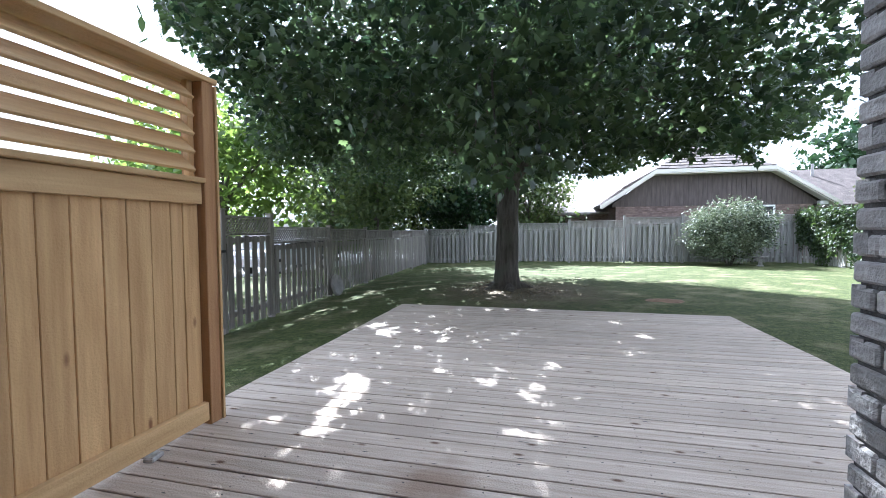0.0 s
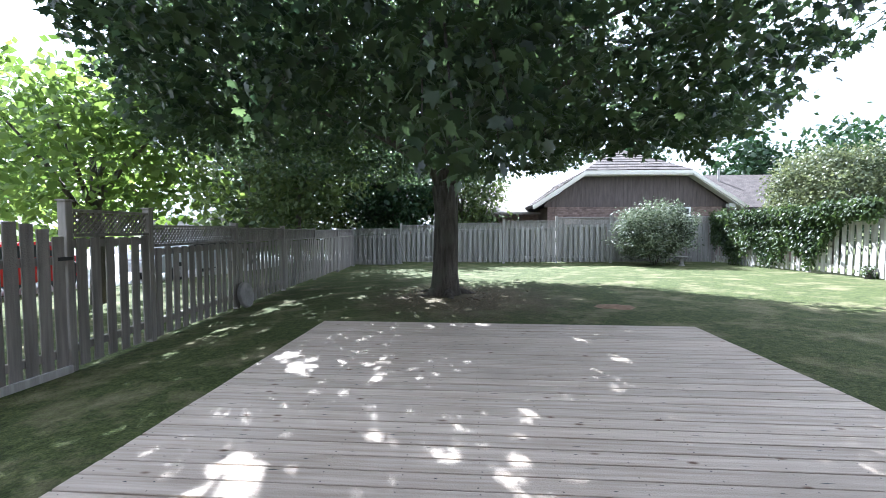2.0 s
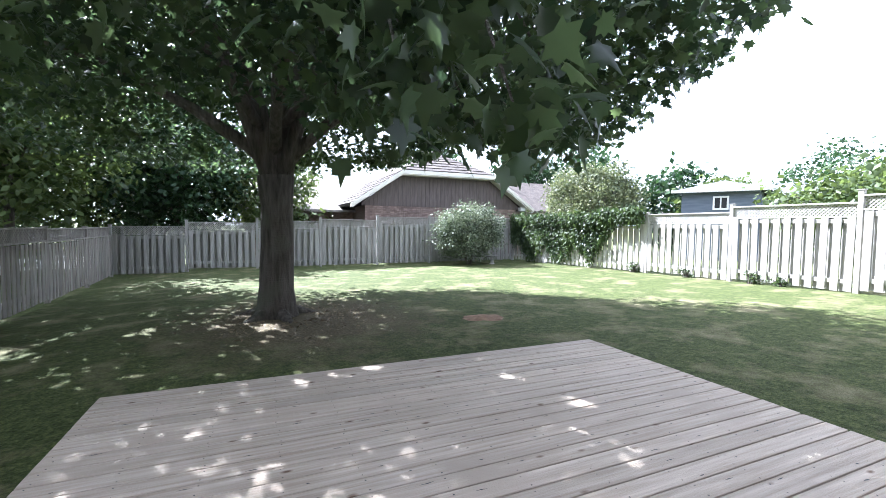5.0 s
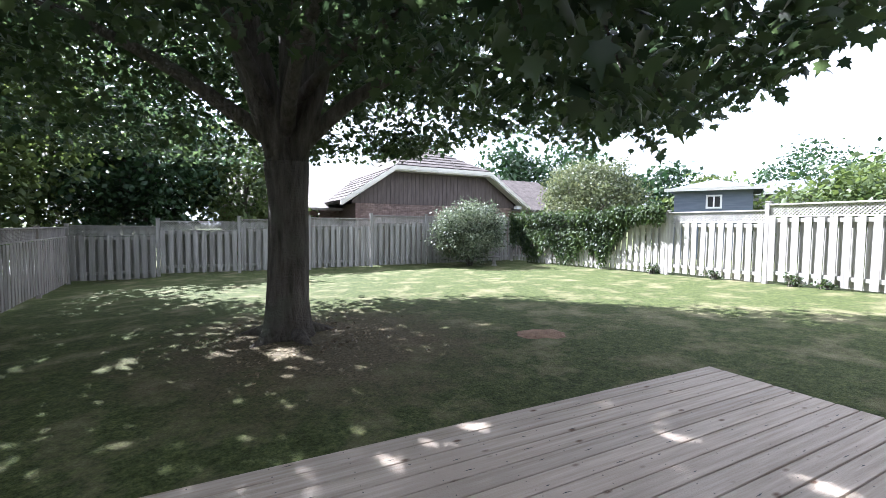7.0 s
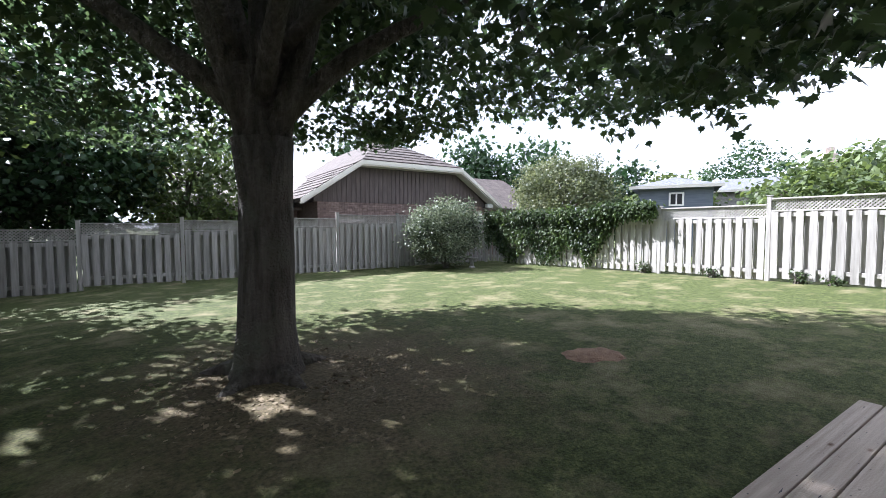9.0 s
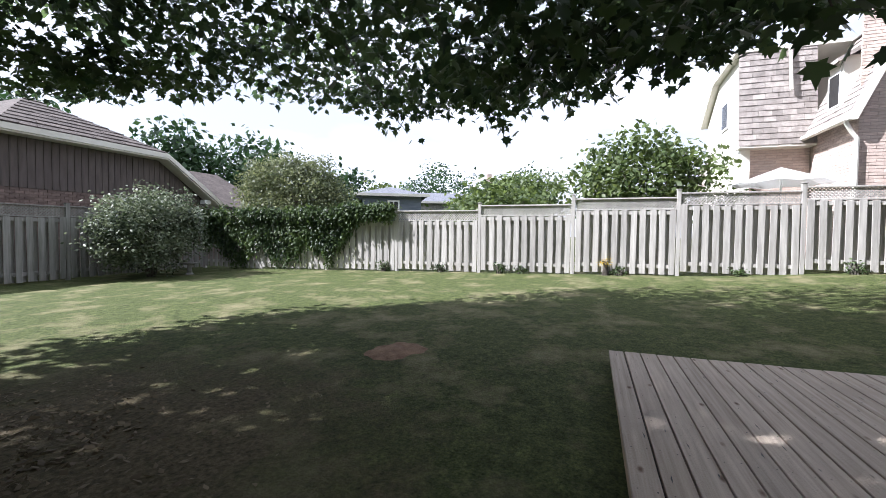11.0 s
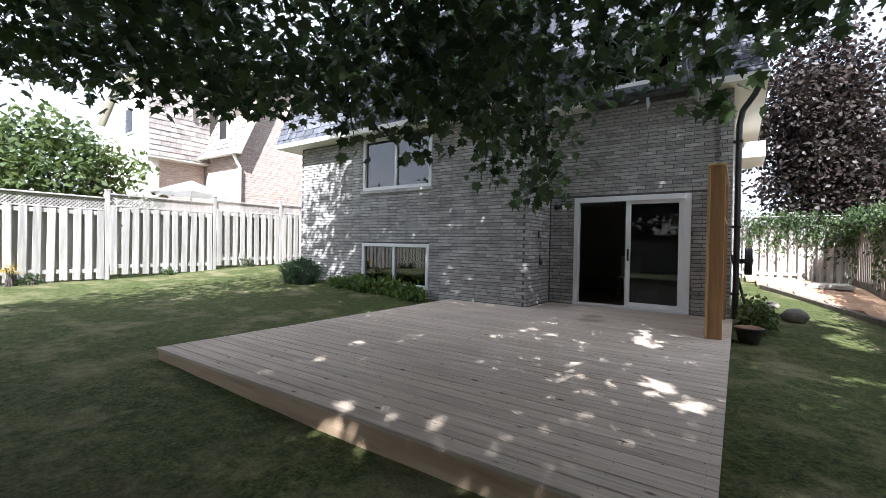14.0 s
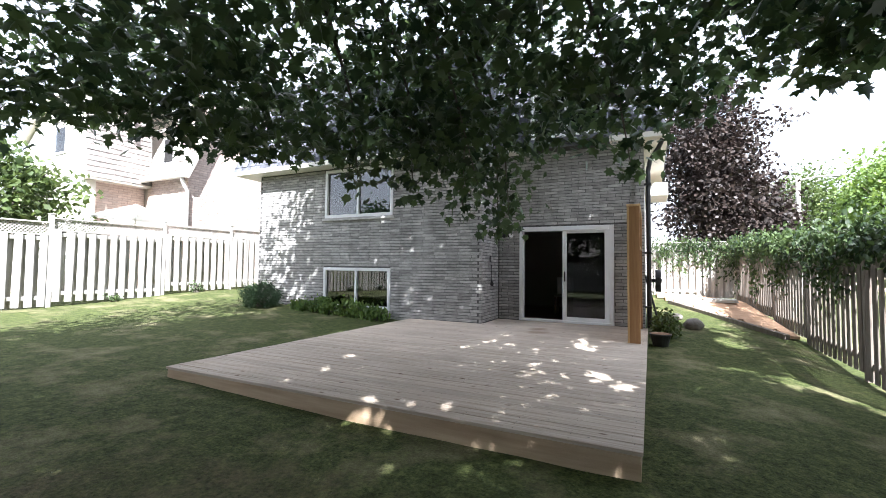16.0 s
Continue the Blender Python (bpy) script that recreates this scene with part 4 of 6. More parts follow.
def off_gaps(p):
    """Leaves that do not close a gap."""
    w = p + np.array((TX, TY, 0))
    keep = np.ones(len(p), bool)
    for gx_, gy_, gz_, r in GAPS:
        t = (w[:, 2] - gz_) / SUN.z
        keep &= np.hypot(w[:, 0] - gx_ - SUN.x * t, (w[:, 1] - gy_ - SUN.y * t) * 0.72) > r
    return p[keep]


def maple_sample():
    """A place in the crown: a wide dome in layered sprays, thickest along its underside."""
    while True:
        a, q = rng.uniform(0, 2 * np.pi), math.sqrt(rng.uniform(0, 1))
        reach = 6.4 + 0.4 * math.sin(3 * a + 1) + 0.35 * math.sin(7 * a) - 1.2 * max(0.0, math.cos(a - 0.5)) + 1.0 * max(0.0, math.cos(a + 0.95)) ** 2 + 0.9 * max(0.0, math.cos(a - 2.6)) ** 2
        x, y = math.cos(a) * q * reach, math.sin(a) * q * reach - 0.3
        under = float(underside(np.array([x]), np.array([y]))[0])
        top = 6.0 + 6.0 * math.sqrt(max(0.0, 1 - q * q))
        z = under + 0.12 + max(0.3, top - under) * rng.uniform(0, 1) ** 1.9
        if noise.noise((x * 0.8, y * 0.8, z * 1.1)) < -0.03 and rng.uniform() < 0.88:
            continue
        return np.array((x, y, z))


def skirt_sample():
    """The low layer of the crown on the side of the house."""
    while True:
        x, y = rng.uniform(-4.2, 3.4), rng.uniform(-6.6, -2.4)
        if noise.noise((x * 1.1, y * 1.1, 5.0)) < -0.12:
            continue
        return np.array((x, y, float(underside(np.array([x]), np.array([y]))[0]) + 0.1 + 1.2 * rng.uniform(0, 1) ** 1.4))


def back_sample():
    """Crown's sunny side away from the house, thickened mostly unseen to shade the lawn."""
    a, q = rng.uniform(0.1 * np.pi, 1.0 * np.pi), math.sqrt(rng.uniform(0.05, 1))
    x, y = math.cos(a) * q * (4.4 if math.cos(a) > 0 else 7.0), math.sin(a) * q * 6.0
    return np.array((x, y, rng.uniform(4.4 + 0.8 * (1 - q), 5.4 + 4.6 * math.sqrt(1 - q * q))))


def edge_sample():
    """The sunny edge of the crown towards the west fence."""
    a, q = rng.uniform(0.52 * np.pi, 0.98 * np.pi), math.sqrt(rng.uniform(0.3, 1))
    return np.array((math.cos(a) * q * 8.4, math.sin(a) * q * 7.6, rng.uniform(4.3, 4.8 + 3.2 * math.sqrt(1.05 - q * q))))


def high_sample():
    """Tall upper crown on the house side, out of view, added to shade its wall."""
    while True:
        x, y = rng.uniform(-6.4, 3.4), rng.uniform(-7.0, -0.5)
        q = math.hypot(x, y) / 7.2
        if q < 1 and not (x > 2.8 and y > -2.6):
            return np.array((x, y, rng.uniform(6.6, 6.9 + 5.6 * math.sqrt(1 - q * q))))


pts = in_crown(np.concatenate([clumps(rng, 2550, 20, (0.25, 0.25, 0.10), maple_sample), clumps(rng, 480, 22, (0.22, 0.22, 0.10), skirt_sample)]))
far = in_crown(np.concatenate([clumps(rng, 1450, 16, (0.28, 0.28, 0.14), back_sample), clumps(rng, 1650, 16, (0.28, 0.28, 0.16), high_sample), clumps(rng, 60, 16, (0.26, 0.26, 0.17), edge_sample)]), -0.3)
inner = clumps(rng, 550, 18, (0.26, 0.26, 0.13), maple_sample)
leaf_cloud("inner_crown", off_gaps(inner[inner[:, 2] > 4.3]), 0.18, OVAL_OUTLINE, M_MAPLE, rng, maple, 0.5, 0.5)
leaf_cloud("upper_crown", off_gaps(far), 0.22, OVAL_OUTLINE, M_MAPLE, rng, maple, 0.4, 0.5)
LINE = [(-0.2, -0.4), (-0.9, 1.2), (-1.9, 4.2), (-1.95, 5.0), (-1.8, 6.4), (-2.4, 7.4), (-2.65, 9.7)]


def off_the_way(p):
    """True where a leaf leaves head room over the trodden line."""
    x, y = p[:, 0] + TX, p[:, 1] + TY
    d = np.full(len(p), 99.0)
    for (ax, ay), (bx, by) in zip(LINE, LINE[1:]):
        t = np.clip(((x - ax) * (bx - ax) + (y - ay) * (by - ay)) / ((bx - ax) ** 2 + (by - ay) ** 2), 0, 1)
        d = np.minimum(d, np.hypot(x - ax - t * (bx - ax), y - ay - t * (by - ay)))
    return (d > 1.5) | (p[:, 2] > 3.05)


pts = off_gaps(pts[off_the_way(pts)])
leaf_cloud("crown", pts, 0.128, MAPLE_OUTLINE, M_MAPLE, rng, maple, 0.55, 0.5)


def spray(start, end, n, width=0.22, sag=0.2):
    """A drooping twig with leaves along it."""
    s, e = np.array(start), np.array(end)
    t = rng.uniform(0, 1, n)[:, None]
    p = s + (e - s) * t
    p[:, 2] -= sag * (t[:, 0] ** 2)
    return p + rng.normal(0, 1, (n, 3)) * np.array((width, width, width * 0.6)) * (1.25 - 0.7 * t)


# hanging twigs over the deck, relative to the trunk: start, tip, leaves
TWIGS = [((0.40, -6.2, 3.1), (0.53, -6.66, 2.12), 110), ((0.2, -5.9, 3.1), (0.25, -6.3, 2.3), 80), ((0.8, -4.5, 3.3), (0.92, -4.84, 2.45), 110), ((0.3, -4.6, 3.2), (0.2, -5.0, 2.5), 80),
         ((0.75, -5.9, 3.1), (0.95, -6.3, 2.4), 80), ((1.3, -4.2, 3.2), (1.5, -4.6, 2.55), 80), ((-1.2, -5.2, 3.2), (-1.3, -5.7, 2.7), 70),
         ((3.6, -2.0, 3.4), (4.3, -2.5, 2.9), 60), ((4.2, -0.6, 3.5), (5.0, -0.9, 3.1), 60)]
leaf_cloud("hanging_leaves", np.concatenate([spray(a, b, int(n * 1.5)) for a, b, n in TWIGS]), 0.128, MAPLE_OUTLINE, M_MAPLE, rng, maple, 0.85, 0.5)
for a, b, n in TWIGS:
    up = Vector(a) + Vector((-a[0] * 0.25, -a[1] * 0.25, 0.9))
    part("twig", tube([up, Vector(a), Vector(b) - Vector((0, 0, 0.15))], [0.03, 0.014, 0.004], 5), M_BARK, maple)


# ---- other trees ----
def tree(name, label, base, height, centre, radii, mat, n_clump, per, size, spread=0.3, outline=QUAD_OUTLINE, trunk_r=0.15, seed=1, inner=0.5, low=-1.0, droop=0.4):
    r = np.random.default_rng(seed)
    e = empty(name, label, "tree", m=pose(*base))
    c = Vector(centre) - Vector(base)
    bm = tube([(0, 0, -0.1), (0.03, 0.02, c.z * 0.5), (c.x * 0.7, c.y * 0.7, c.z)], [trunk_r, trunk_r * 0.8, trunk_r * 0.35], 8)
    for k in range(6):
        a = k * 1.05 + seed
        tip = Vector((c.x + radii[0] * 0.75 * math.cos(a), c.y + radii[1] * 0.75 * math.sin(a), c.z + radii[2] * (0.1 + 0.5 * ((k * 37) % 10) / 10)))
        s = Vector((c.x * 0.4, c.y * 0.4, c.z * (0.45 + 0.07 * k)))
        tube([s, s.lerp(tip, 0.5) + Vector((0, 0, 0.15)), tip], [trunk_r * 0.45, trunk_r * 0.25, 0.015], 6, bm)
    part("trunk", bm, M_BARK, e, smooth=True)
    pts = clumps(r, int(n_clump * 0.78), per, (spread, spread, spread * 0.75), shell_sampler(r, tuple(c), radii, inner, low))
    leaf_cloud("crown", pts, size * 1.38, outline, mat, r, e, droop, 0.7)
    return e


tree("young_tree", "bright green leafy tree behind the west fence", (-8.5, 9.5, -0.2), 6, (-8.5, 9.5, 3.1), (2.0, 2.0, 1.9), M_GREEN, 280, 16, 0.17, 0.3, seed=3, low=-0.8)
tree("spruce_like_tree", "dense dark green tree behind the back fence", (-4.6, 24.5, 0), 8, (-4.6, 24.5, 4.2), (3.0, 2.4, 3.8), M_DKGREEN, 800, 18, 0.2, 0.34, seed=4)
tree("tall_tree", "tall green tree behind the west fence", (-8.2, 19.4, -0.2), 9, (-8.2, 19.4, 5.6), (3.3, 2.8, 4.8), M_MIDGREEN, 800, 18, 0.2, 0.34, seed=5)
tree("background_tree", "broad mid-green tree beyond the back fence corner", (-10.6, 25.0, -0.2), 8, (-10.6, 25.0, 4.6), (3.4, 2.6, 4.4), M_MIDGREEN, 800, 18, 0.2, 0.34, seed=15)
tree("background_tree", "sunlit green tree beyond the back fence corner", (-6.9, 27.0, -0.2), 8, (-6.9, 27.0, 4.2), (3.0, 2.4, 4.2), M_MIDGREEN, 700, 18, 0.2, 0.34, seed=16)
tree("light_tree", "sunlit green tree behind the back fence", (-1.0, 24.5, 0), 6, (-1.0, 24.5, 3.4), (2.4, 1.8, 2.4), M_MIDGREEN, 500, 16, 0.17, 0.3, seed=6)
tree("rounded_tree", "rounded olive green tree behind the fence corner", (14.5, 19.5, 0), 5, (14.6, 19.9, 3.15), (1.9, 2.5, 1.75), M_OLIVE, 1300, 18, 0.10, 0.22, seed=8, inner=0.7, low=-0.5)
tree("apple_tree", "leafy apple tree behind the east fence", (12.6, 5.2, 0.3), 4.5, (12.7, 5.2, 3.2), (1.6, 2.3, 1.45), M_MIDGREEN, 480, 16, 0.14, 0.26, seed=9, trunk_r=0.1)
tree("green_tree", "bright green tree beyond the east fence", (17.5, 11.0, 0.2), 4.5, (17.5, 11.0, 2.5), (1.6, 2.0, 1.25), M_MIDGREEN, 300, 14, 0.18, 0.3, seed=10)
tree("copper_maple", "tall purple-leaved maple beyond the side yard", (-5.0, -13.6, 0.3), 9, (-5.0, -13.6, 6.0), (2.3, 2.4, 4.8), M_PURPLE, 1500, 18, 0.16, 0.34, seed=11, inner=0.3)
tree("copper_maple", "purple-leaved maple beyond the side yard", (-6.9, -15.2, 0.3), 7, (-6.9, -15.2, 3.6), (2.0, 2.0, 2.5), M_PURPLE, 1000, 18, 0.16, 0.34, seed=12, inner=0.3)
tree("street_tree", "green street tree in the distance", (-11.6, -26.5, 0), 9, (-11.6, -26.5, 4.9), (3.0, 3.2, 3.5), M_MIDGREEN, 1000, 16, 0.17, 0.4, seed=13)
tree("street_tree", "yellow-green street tree in the distance", (-13.8, -19.5, 0), 8, (-13.8, -19.5, 4.6), (2.6, 3.4, 3.4), M_GREEN, 1100, 16, 0.17, 0.42, seed=14)


# ---- neighbours ----
def gable_house():
    """Brown house behind the back fence: brick below, boarded clipped gable above."""
    h = empty("neighbour_house", "low brown house with clipped gable behind the back fence", "house", m=pose(7.55, 22.6, -0.27))
    zb, ze, zt = 2.92, 3.05, 4.66
    part("wall", boxes((-4.2, 4.2, 0.0, 9.0, -0.3, zb)), M_REDBRICK, h, "brown brick wall")
    # brick courses in relief
    v, f = [], []
    r = random.Random(5)
    for i in range(18):
        z = zb - 0.085 * (i + 1)
        u = -4.2 - (0.11 if i % 2 else 0)
        while u < 4.2:
            x0, x1 = max(-4.2, u), min(4.2, u + 0.21)
            if x1 - x0 > 0.03:
                add_box(v, f, x0, x1, -0.012 - r.uniform(0, 0.006), 0.0, z, z + 0.07)
            u += 0.225
    tagged(raw("bricks", v, f, M_REDBRICK, h), kind="stuff")
    part("gable", prism([(-4.35, zb), (4.35, zb), (4.35, ze), (2.45, zt - 0.15), (-2.45, zt - 0.15), (-4.35, ze)], -0.03, 0.1), M_BROWNSID, h, "dark brown vertical siding")
    for k in range(42):
        x = -4.2 + k * 0.205
        top = min(zt - 0.17, ze + (4.35 - abs(x)) * 0.78 - 0.05)
        part("batten", boxes((x - 0.02, x + 0.02, -0.05, -0.031, zb, top)), M_BROWNSID, h)
    # roof: two slopes and the clipped end
    ridge_y, rz = 3.0, 6.35
    a, b, c, d = (-5.0, -0.55, 2.98), (-2.5, -0.55, zt), (2.5, -0.55, zt), (5.0, -0.55, 2.98)
    p0 = (0, ridge_y, rz)
    bm = bmesh.new()
    def face(*pts):
        bm.faces.new([bm.verts.new(p) for p in pts])
    back = 9.5
    face(a, b, p0, (0, back, rz), (-5.0, back, 2.98))
    face(d, (5.0, back, 2.98), (0, back, rz), p0, c)
    face(b, c, p0)
    bmesh.ops.remove_doubles(bm, verts=bm.verts, dist=0.001)
    bmesh.ops.solidify(bm, geom=bm.faces[:], thickness=0.12)
    part("roof", bm, M_SHINGLE_B, h)
    # courses laid on the slopes
    slope("shingles", b, c, (0.05, ridge_y, rz), (-0.05, ridge_y, rz), M_SHINGLE_B, 9, 8, h, 0.03, 0.5)
    slope("shingles", (-5.0, back, 2.98), a, (-2.5, -0.55, zt), (-2.5, back, zt), M_SHINGLE_B, 8, 8, h, 0.03, 0.5)
    slope("shingles", d, (5.0, back, 2.98), (2.5, back, zt), (2.5, -0.55, zt), M_SHINGLE_B, 8, 8, h, 0.03, 0.5)
    for s in (-1, 1):
        part("barge_board", prism([(s * 5.0, 2.80), (s * 2.5, zt - 0.2), (s * 2.5, zt - 0.02), (s * 5.0, 2.98)], -0.60, -0.555), M_SOFFIT, h, "pale barge board")
    part("barge_board", boxes((-2.5, 2.5, -0.60, -0.555, zt - 0.2, zt - 0.02)), M_SOFFIT, h)
    part("soffit", prism([(-4.9, 2.85), (-2.5, zt - 0.2), (2.5, zt - 0.2), (4.9, 2.85), (4.9, 2.80), (2.5, zt - 0.25), (-2.5, zt - 0.25), (-4.9, 2.80)], -0.55, -0.03), M_SOFFIT, h)
    w = part("window", boxes((1.2, 2.7, -0.06, 0.02, 1.75, 1.83), (1.2, 2.7, -0.06, 0.02, 2.82, 2.9), (1.2, 1.28, -0.06, 0.02, 1.83, 2.82), (2.62, 2.7, -0.06, 0.02, 1.83, 2.82)), M_WHITE, h)
    part("pane", boxes((1.28, 2.62, -0.03, -0.02, 1.83, 2.82)), M_BLACK, w)
    part("vent", boxes((4.3, 4.62, -0.36, -0.1, 2.86, 3.04), bevel=0.01), M_WHITE, h)
    # wings
    part("wing_wall", boxes((-9.5, -4.2, 3.0, 9.0, -0.3, 2.7)), M_REDBRICK, h)
    part("wing_roof", prism([(2.2, 2.75), (6.0, 4.6), (9.8, 2.75), (9.8, 2.63), (6.0, 4.48), (2.2, 2.63)], -10.0, -3.0, "x"), M_SHINGLE_N, h)
    part("wing_wall", boxes((4.2, 10.0, 2.0, 9.0, -0.3, 2.9)), M_REDBRICK, h)
    part("wing_roof", prism([(1.3, 2.95), (5.5, 5.1), (9.7, 2.95), (9.7, 2.83), (5.5, 4.98), (1.3, 2.83)], 2.6, 10.4, "x"), M_SHINGLE_B, h)
    part("flue", tube([(6.5, 4.6, 4.4), (6.5, 4.6, 5.3)], [0.07, 0.07], 10), M_STONE, h)


def add_box(v, f, x0, x1, y0, y1, z0, z1):
    n = len(v)
    v += [(x0, y0, z0), (x1, y0, z0), (x1, y1, z0), (x0, y1, z0), (x0, y0, z1), (x1, y0, z1), (x1, y1, z1), (x0, y1, z1)]
    f += [(n, n + 3, n + 2, n + 1), (n + 4, n + 5, n + 6, n + 7), (n, n + 1, n + 5, n + 4), (n + 1, n + 2, n + 6, n + 5), (n + 2, n + 3, n + 7, n + 6), (n + 3, n, n + 4, n + 7)]


def raw(name, v, f, mat, parent=None):
    data = bpy.data.meshes.new(name)
    data.from_pydata(v, [], f)
    return mesh_ob(name, data, mat, parent)


gable_house()


def courses(name, parent, axis, at, u0, u1, z0, z1, out, mat, seed, holes=(), length=0.295, course=0.0685, depth=0.05, quoin=(0, 0)):
    """Staggered bricks joined in one mesh on a wall. out: +1 or -1 along the wall's normal."""
    v, f = [], []
    r = random.Random(seed)
    i = 0
    z = z0
    while z + course <= z1 + 0.001:
        lo = u0 + (quoin[0] if i % 2 else 0)
        hi = u1 - (quoin[1] if i % 2 else 0)
        u = lo - (length * 0.5 if i % 2 else 0) - r.uniform(0, 0.04)
        while u < hi:
            a, b = max(lo, u), min(hi, u + length - 0.010)
            u += length
            if b - a < 0.02:
                continue
            spans = [(a, b)]
            for h0, h1, g0, g1 in holes:
                if z + course > g0 + 0.01 and z < g1 - 0.01:
                    nxt = []
                    for s, e in spans:
                        if e <= h0 or s >= h1:
                            nxt.append((s, e))
                        else:
                            if s < h0 - 0.03:
                                nxt.append((s, h0))
                            if e > h1 + 0.03:
                                nxt.append((h1, e))
                    spans = nxt
            p0, p1 = (at - depth, at + r.uniform(-0.002, 0.004)) if out > 0 else (at - r.uniform(-0.002, 0.004), at + depth)
            for s, e in spans:
                if axis == "y":
                    add_box(v, f, s, e, p0, p1, z + 0.013, z + course)
                else:
                    add_box(v, f, p0, p1, s, e, z + 0.013, z + course)
        z += course
        i += 1
    return tagged(raw(name, v, f, mat, parent), kind="stuff")


def mansard_house():
    """Pale brick house with shingled mansard and dormer beyond the east fence."""
    h = empty("neighbour_house", "two-storey pale brick house with shingled mansard beyond the fence", "house")
    # near wing
    part("wall", boxes((11.95, 20, -9, 0.30, 0, 4.6)), M_PINKMORT, h)
    courses("bricks", h, "x", 11.94, -8.0, 0.30, 1.6, 7.6, -1, M_PINK, 31, length=0.30, course=0.085)
    courses("bricks", h, "y", 0.31, 11.94, 14.3, 1.6, 4.6, 1, M_PINK, 32, length=0.30, course=0.085)
    part("gable", prism([(0.30, 4.6), (0.30, 4.75), (-0.75, 7.3), (-3.2, 8.6), (-9, 8.6), (-9, 4.6)], 11.95, 12.2, "x"), M_PINKMORT, h)
    slope("mansard_slope", (14.2, 0.62, 4.55), (11.75, 0.62, 4.55), (11.75, -0.62, 7.35), (14.2, -0.62, 7.35), M_SHINGLE_N, 16, 8, h, 0.02, 0.33)
    slope("upper_slope", (20, -0.55, 7.35), (11.75, -0.55, 7.35), (11.75, -3.4, 8.8), (20, -3.4, 8.8), M_SHINGLE_N, 10, 8, h, 0.02, 0.33)
    part("barge_board", prism([(0.66, 4.45), (-0.60, 7.36), (-3.4, 8.82), (-3.4, 8.60), (-0.72, 7.16), (0.46, 4.45)], 11.66, 11.75, "x"), M_SOFFIT, h)
    part("gutter", boxes((11.7, 14.2, 0.60, 0.74, 4.42, 4.54), bevel=0.02), M_SOFFIT, h)
    pipe = tube([(11.8, 0.66, 4.45), (11.86, 0.5, 4.2), (11.88, 0.36, 4.0), (11.88, 0.36, 0.5)], [0.055] * 4, 8)
    part("downpipe", pipe, M_SOFFIT, h)
    # dormer in the slope
    d = part("dormer", boxes((12.5, 13.3, -0.5, 0.42, 4.75, 6.35), bevel=0.01), M_SOFFIT, h)
    part("dormer_roof", prism([(0.62, 6.25), (-0.7, 7.0), (-0.7, 6.9), (0.62, 6.15)], 12.35, 13.45, "x"), M_SHINGLE_N, d)
    part("dormer_window", boxes((12.6, 13.2, 0.425, 0.44, 5.05, 6.0)), M_WHITE, d)
    part("dormer_pane", boxes((12.66, 13.14, 0.442, 0.45, 5.11, 5.94)), M_BLACK, d)
    # main block
    part("wall", boxes((14.5, 20, 0.30, 2.2, 0, 4.5)), M_PINKMORT, h)
    courses("bricks", h, "x", 14.49, 0.31, 2.2, 1.6, 4.5, -1, M_PINK, 33, length=0.30, course=0.085)
    part("end_wall", prism([(14.3, 1.2), (14.3, 7.35), (17.0, 7.2), (18.6, 6.0), (18.8, 4.4), (18.8, 1.2)], 1.95, 2.21), M_SOFFIT, h, "pale cream sided wall")
    slope("mansard_slope", (14.05, 2.35, 4.35), (14.05, 0.30, 4.35), (14.3, 0.30, 7.45), (14.3, 2.35, 7.45), M_SHINGLE_N, 17, 6, h, 0.02, 0.33)
    part("soffit", boxes((14.05, 14.49, 0.31, 2.34, 4.28, 4.34)), M_SOFFIT, h)
    part("roof", prism([(14.25, 7.46), (17.05, 7.36), (18.75, 6.1), (18.75, 5.98), (17.0, 7.24), (14.25, 7.36)], -3.4, 2.45), M_SOFFIT, h)
    part("valley_pipe", tube([(14.2, 1.02, 7.4), (14.05, 1.0, 6.0)], [0.05, 0.05], 8), M_SOFFIT, h)
    w = part("end_window", boxes((15.7, 16.5, 2.215, 2.25, 5.3, 6.3)), M_WHITE, h)
    part("end_pane", boxes((15.78, 16.42, 2.252, 2.26, 5.38, 6.22)), M_GLASS, w)


mansard_house()


def far_house(label, x, y, rot, w, d, wall_h, roof_h, wall_mat, roof_mat, windows):
    h = empty("distant_house", label, "house", m=pose(x, y, -0.2, 0, 0, rot))
    part("wall", boxes((-w / 2, w / 2, 0, d, 0, wall_h)), wall_mat, h)
    bm = bmesh.new()
    o, q = 0.5, min(w, d) / 2
    pts = [(-w / 2 - o, -o, wall_h), (w / 2 + o, -o, wall_h), (w / 2 + o, d + o, wall_h), (-w / 2 - o, d + o, wall_h)]
    r0, r1 = (-w / 2 + q, d / 2, wall_h + roof_h), (w / 2 - q, d / 2, wall_h + roof_h)
    vs = [bm.verts.new(p) for p in pts + [r0, r1]]
    for k in ((0, 1, 5, 4), (1, 2, 5), (2, 3, 4, 5), (3, 0, 4), (3, 2, 1, 0)):
        bm.faces.new([vs[i] for i in k])
    part("roof", bm, roof_mat, h)
    part("eave", boxes((-w / 2 - o, w / 2 + o, -o - 0.03, -o, wall_h - 0.12, wall_h + 0.06)), M_SOFFIT, h)
    for wx, wz, ww, wh in windows:
        win = part("window", boxes((wx - ww / 2, wx + ww / 2, -0.06, -0.005, wz, wz + wh), bevel=0.01), M_WHITE, h)
        part("pane", boxes((wx - ww / 2 + 0.1, wx - 0.04, -0.07, -0.061, wz + 0.1, wz + wh - 0.1), (wx + 0.04, wx + ww / 2 - 0.1, -0.07, -0.061, wz + 0.1, wz + wh - 0.1)), M_BLACK, win)
    return h


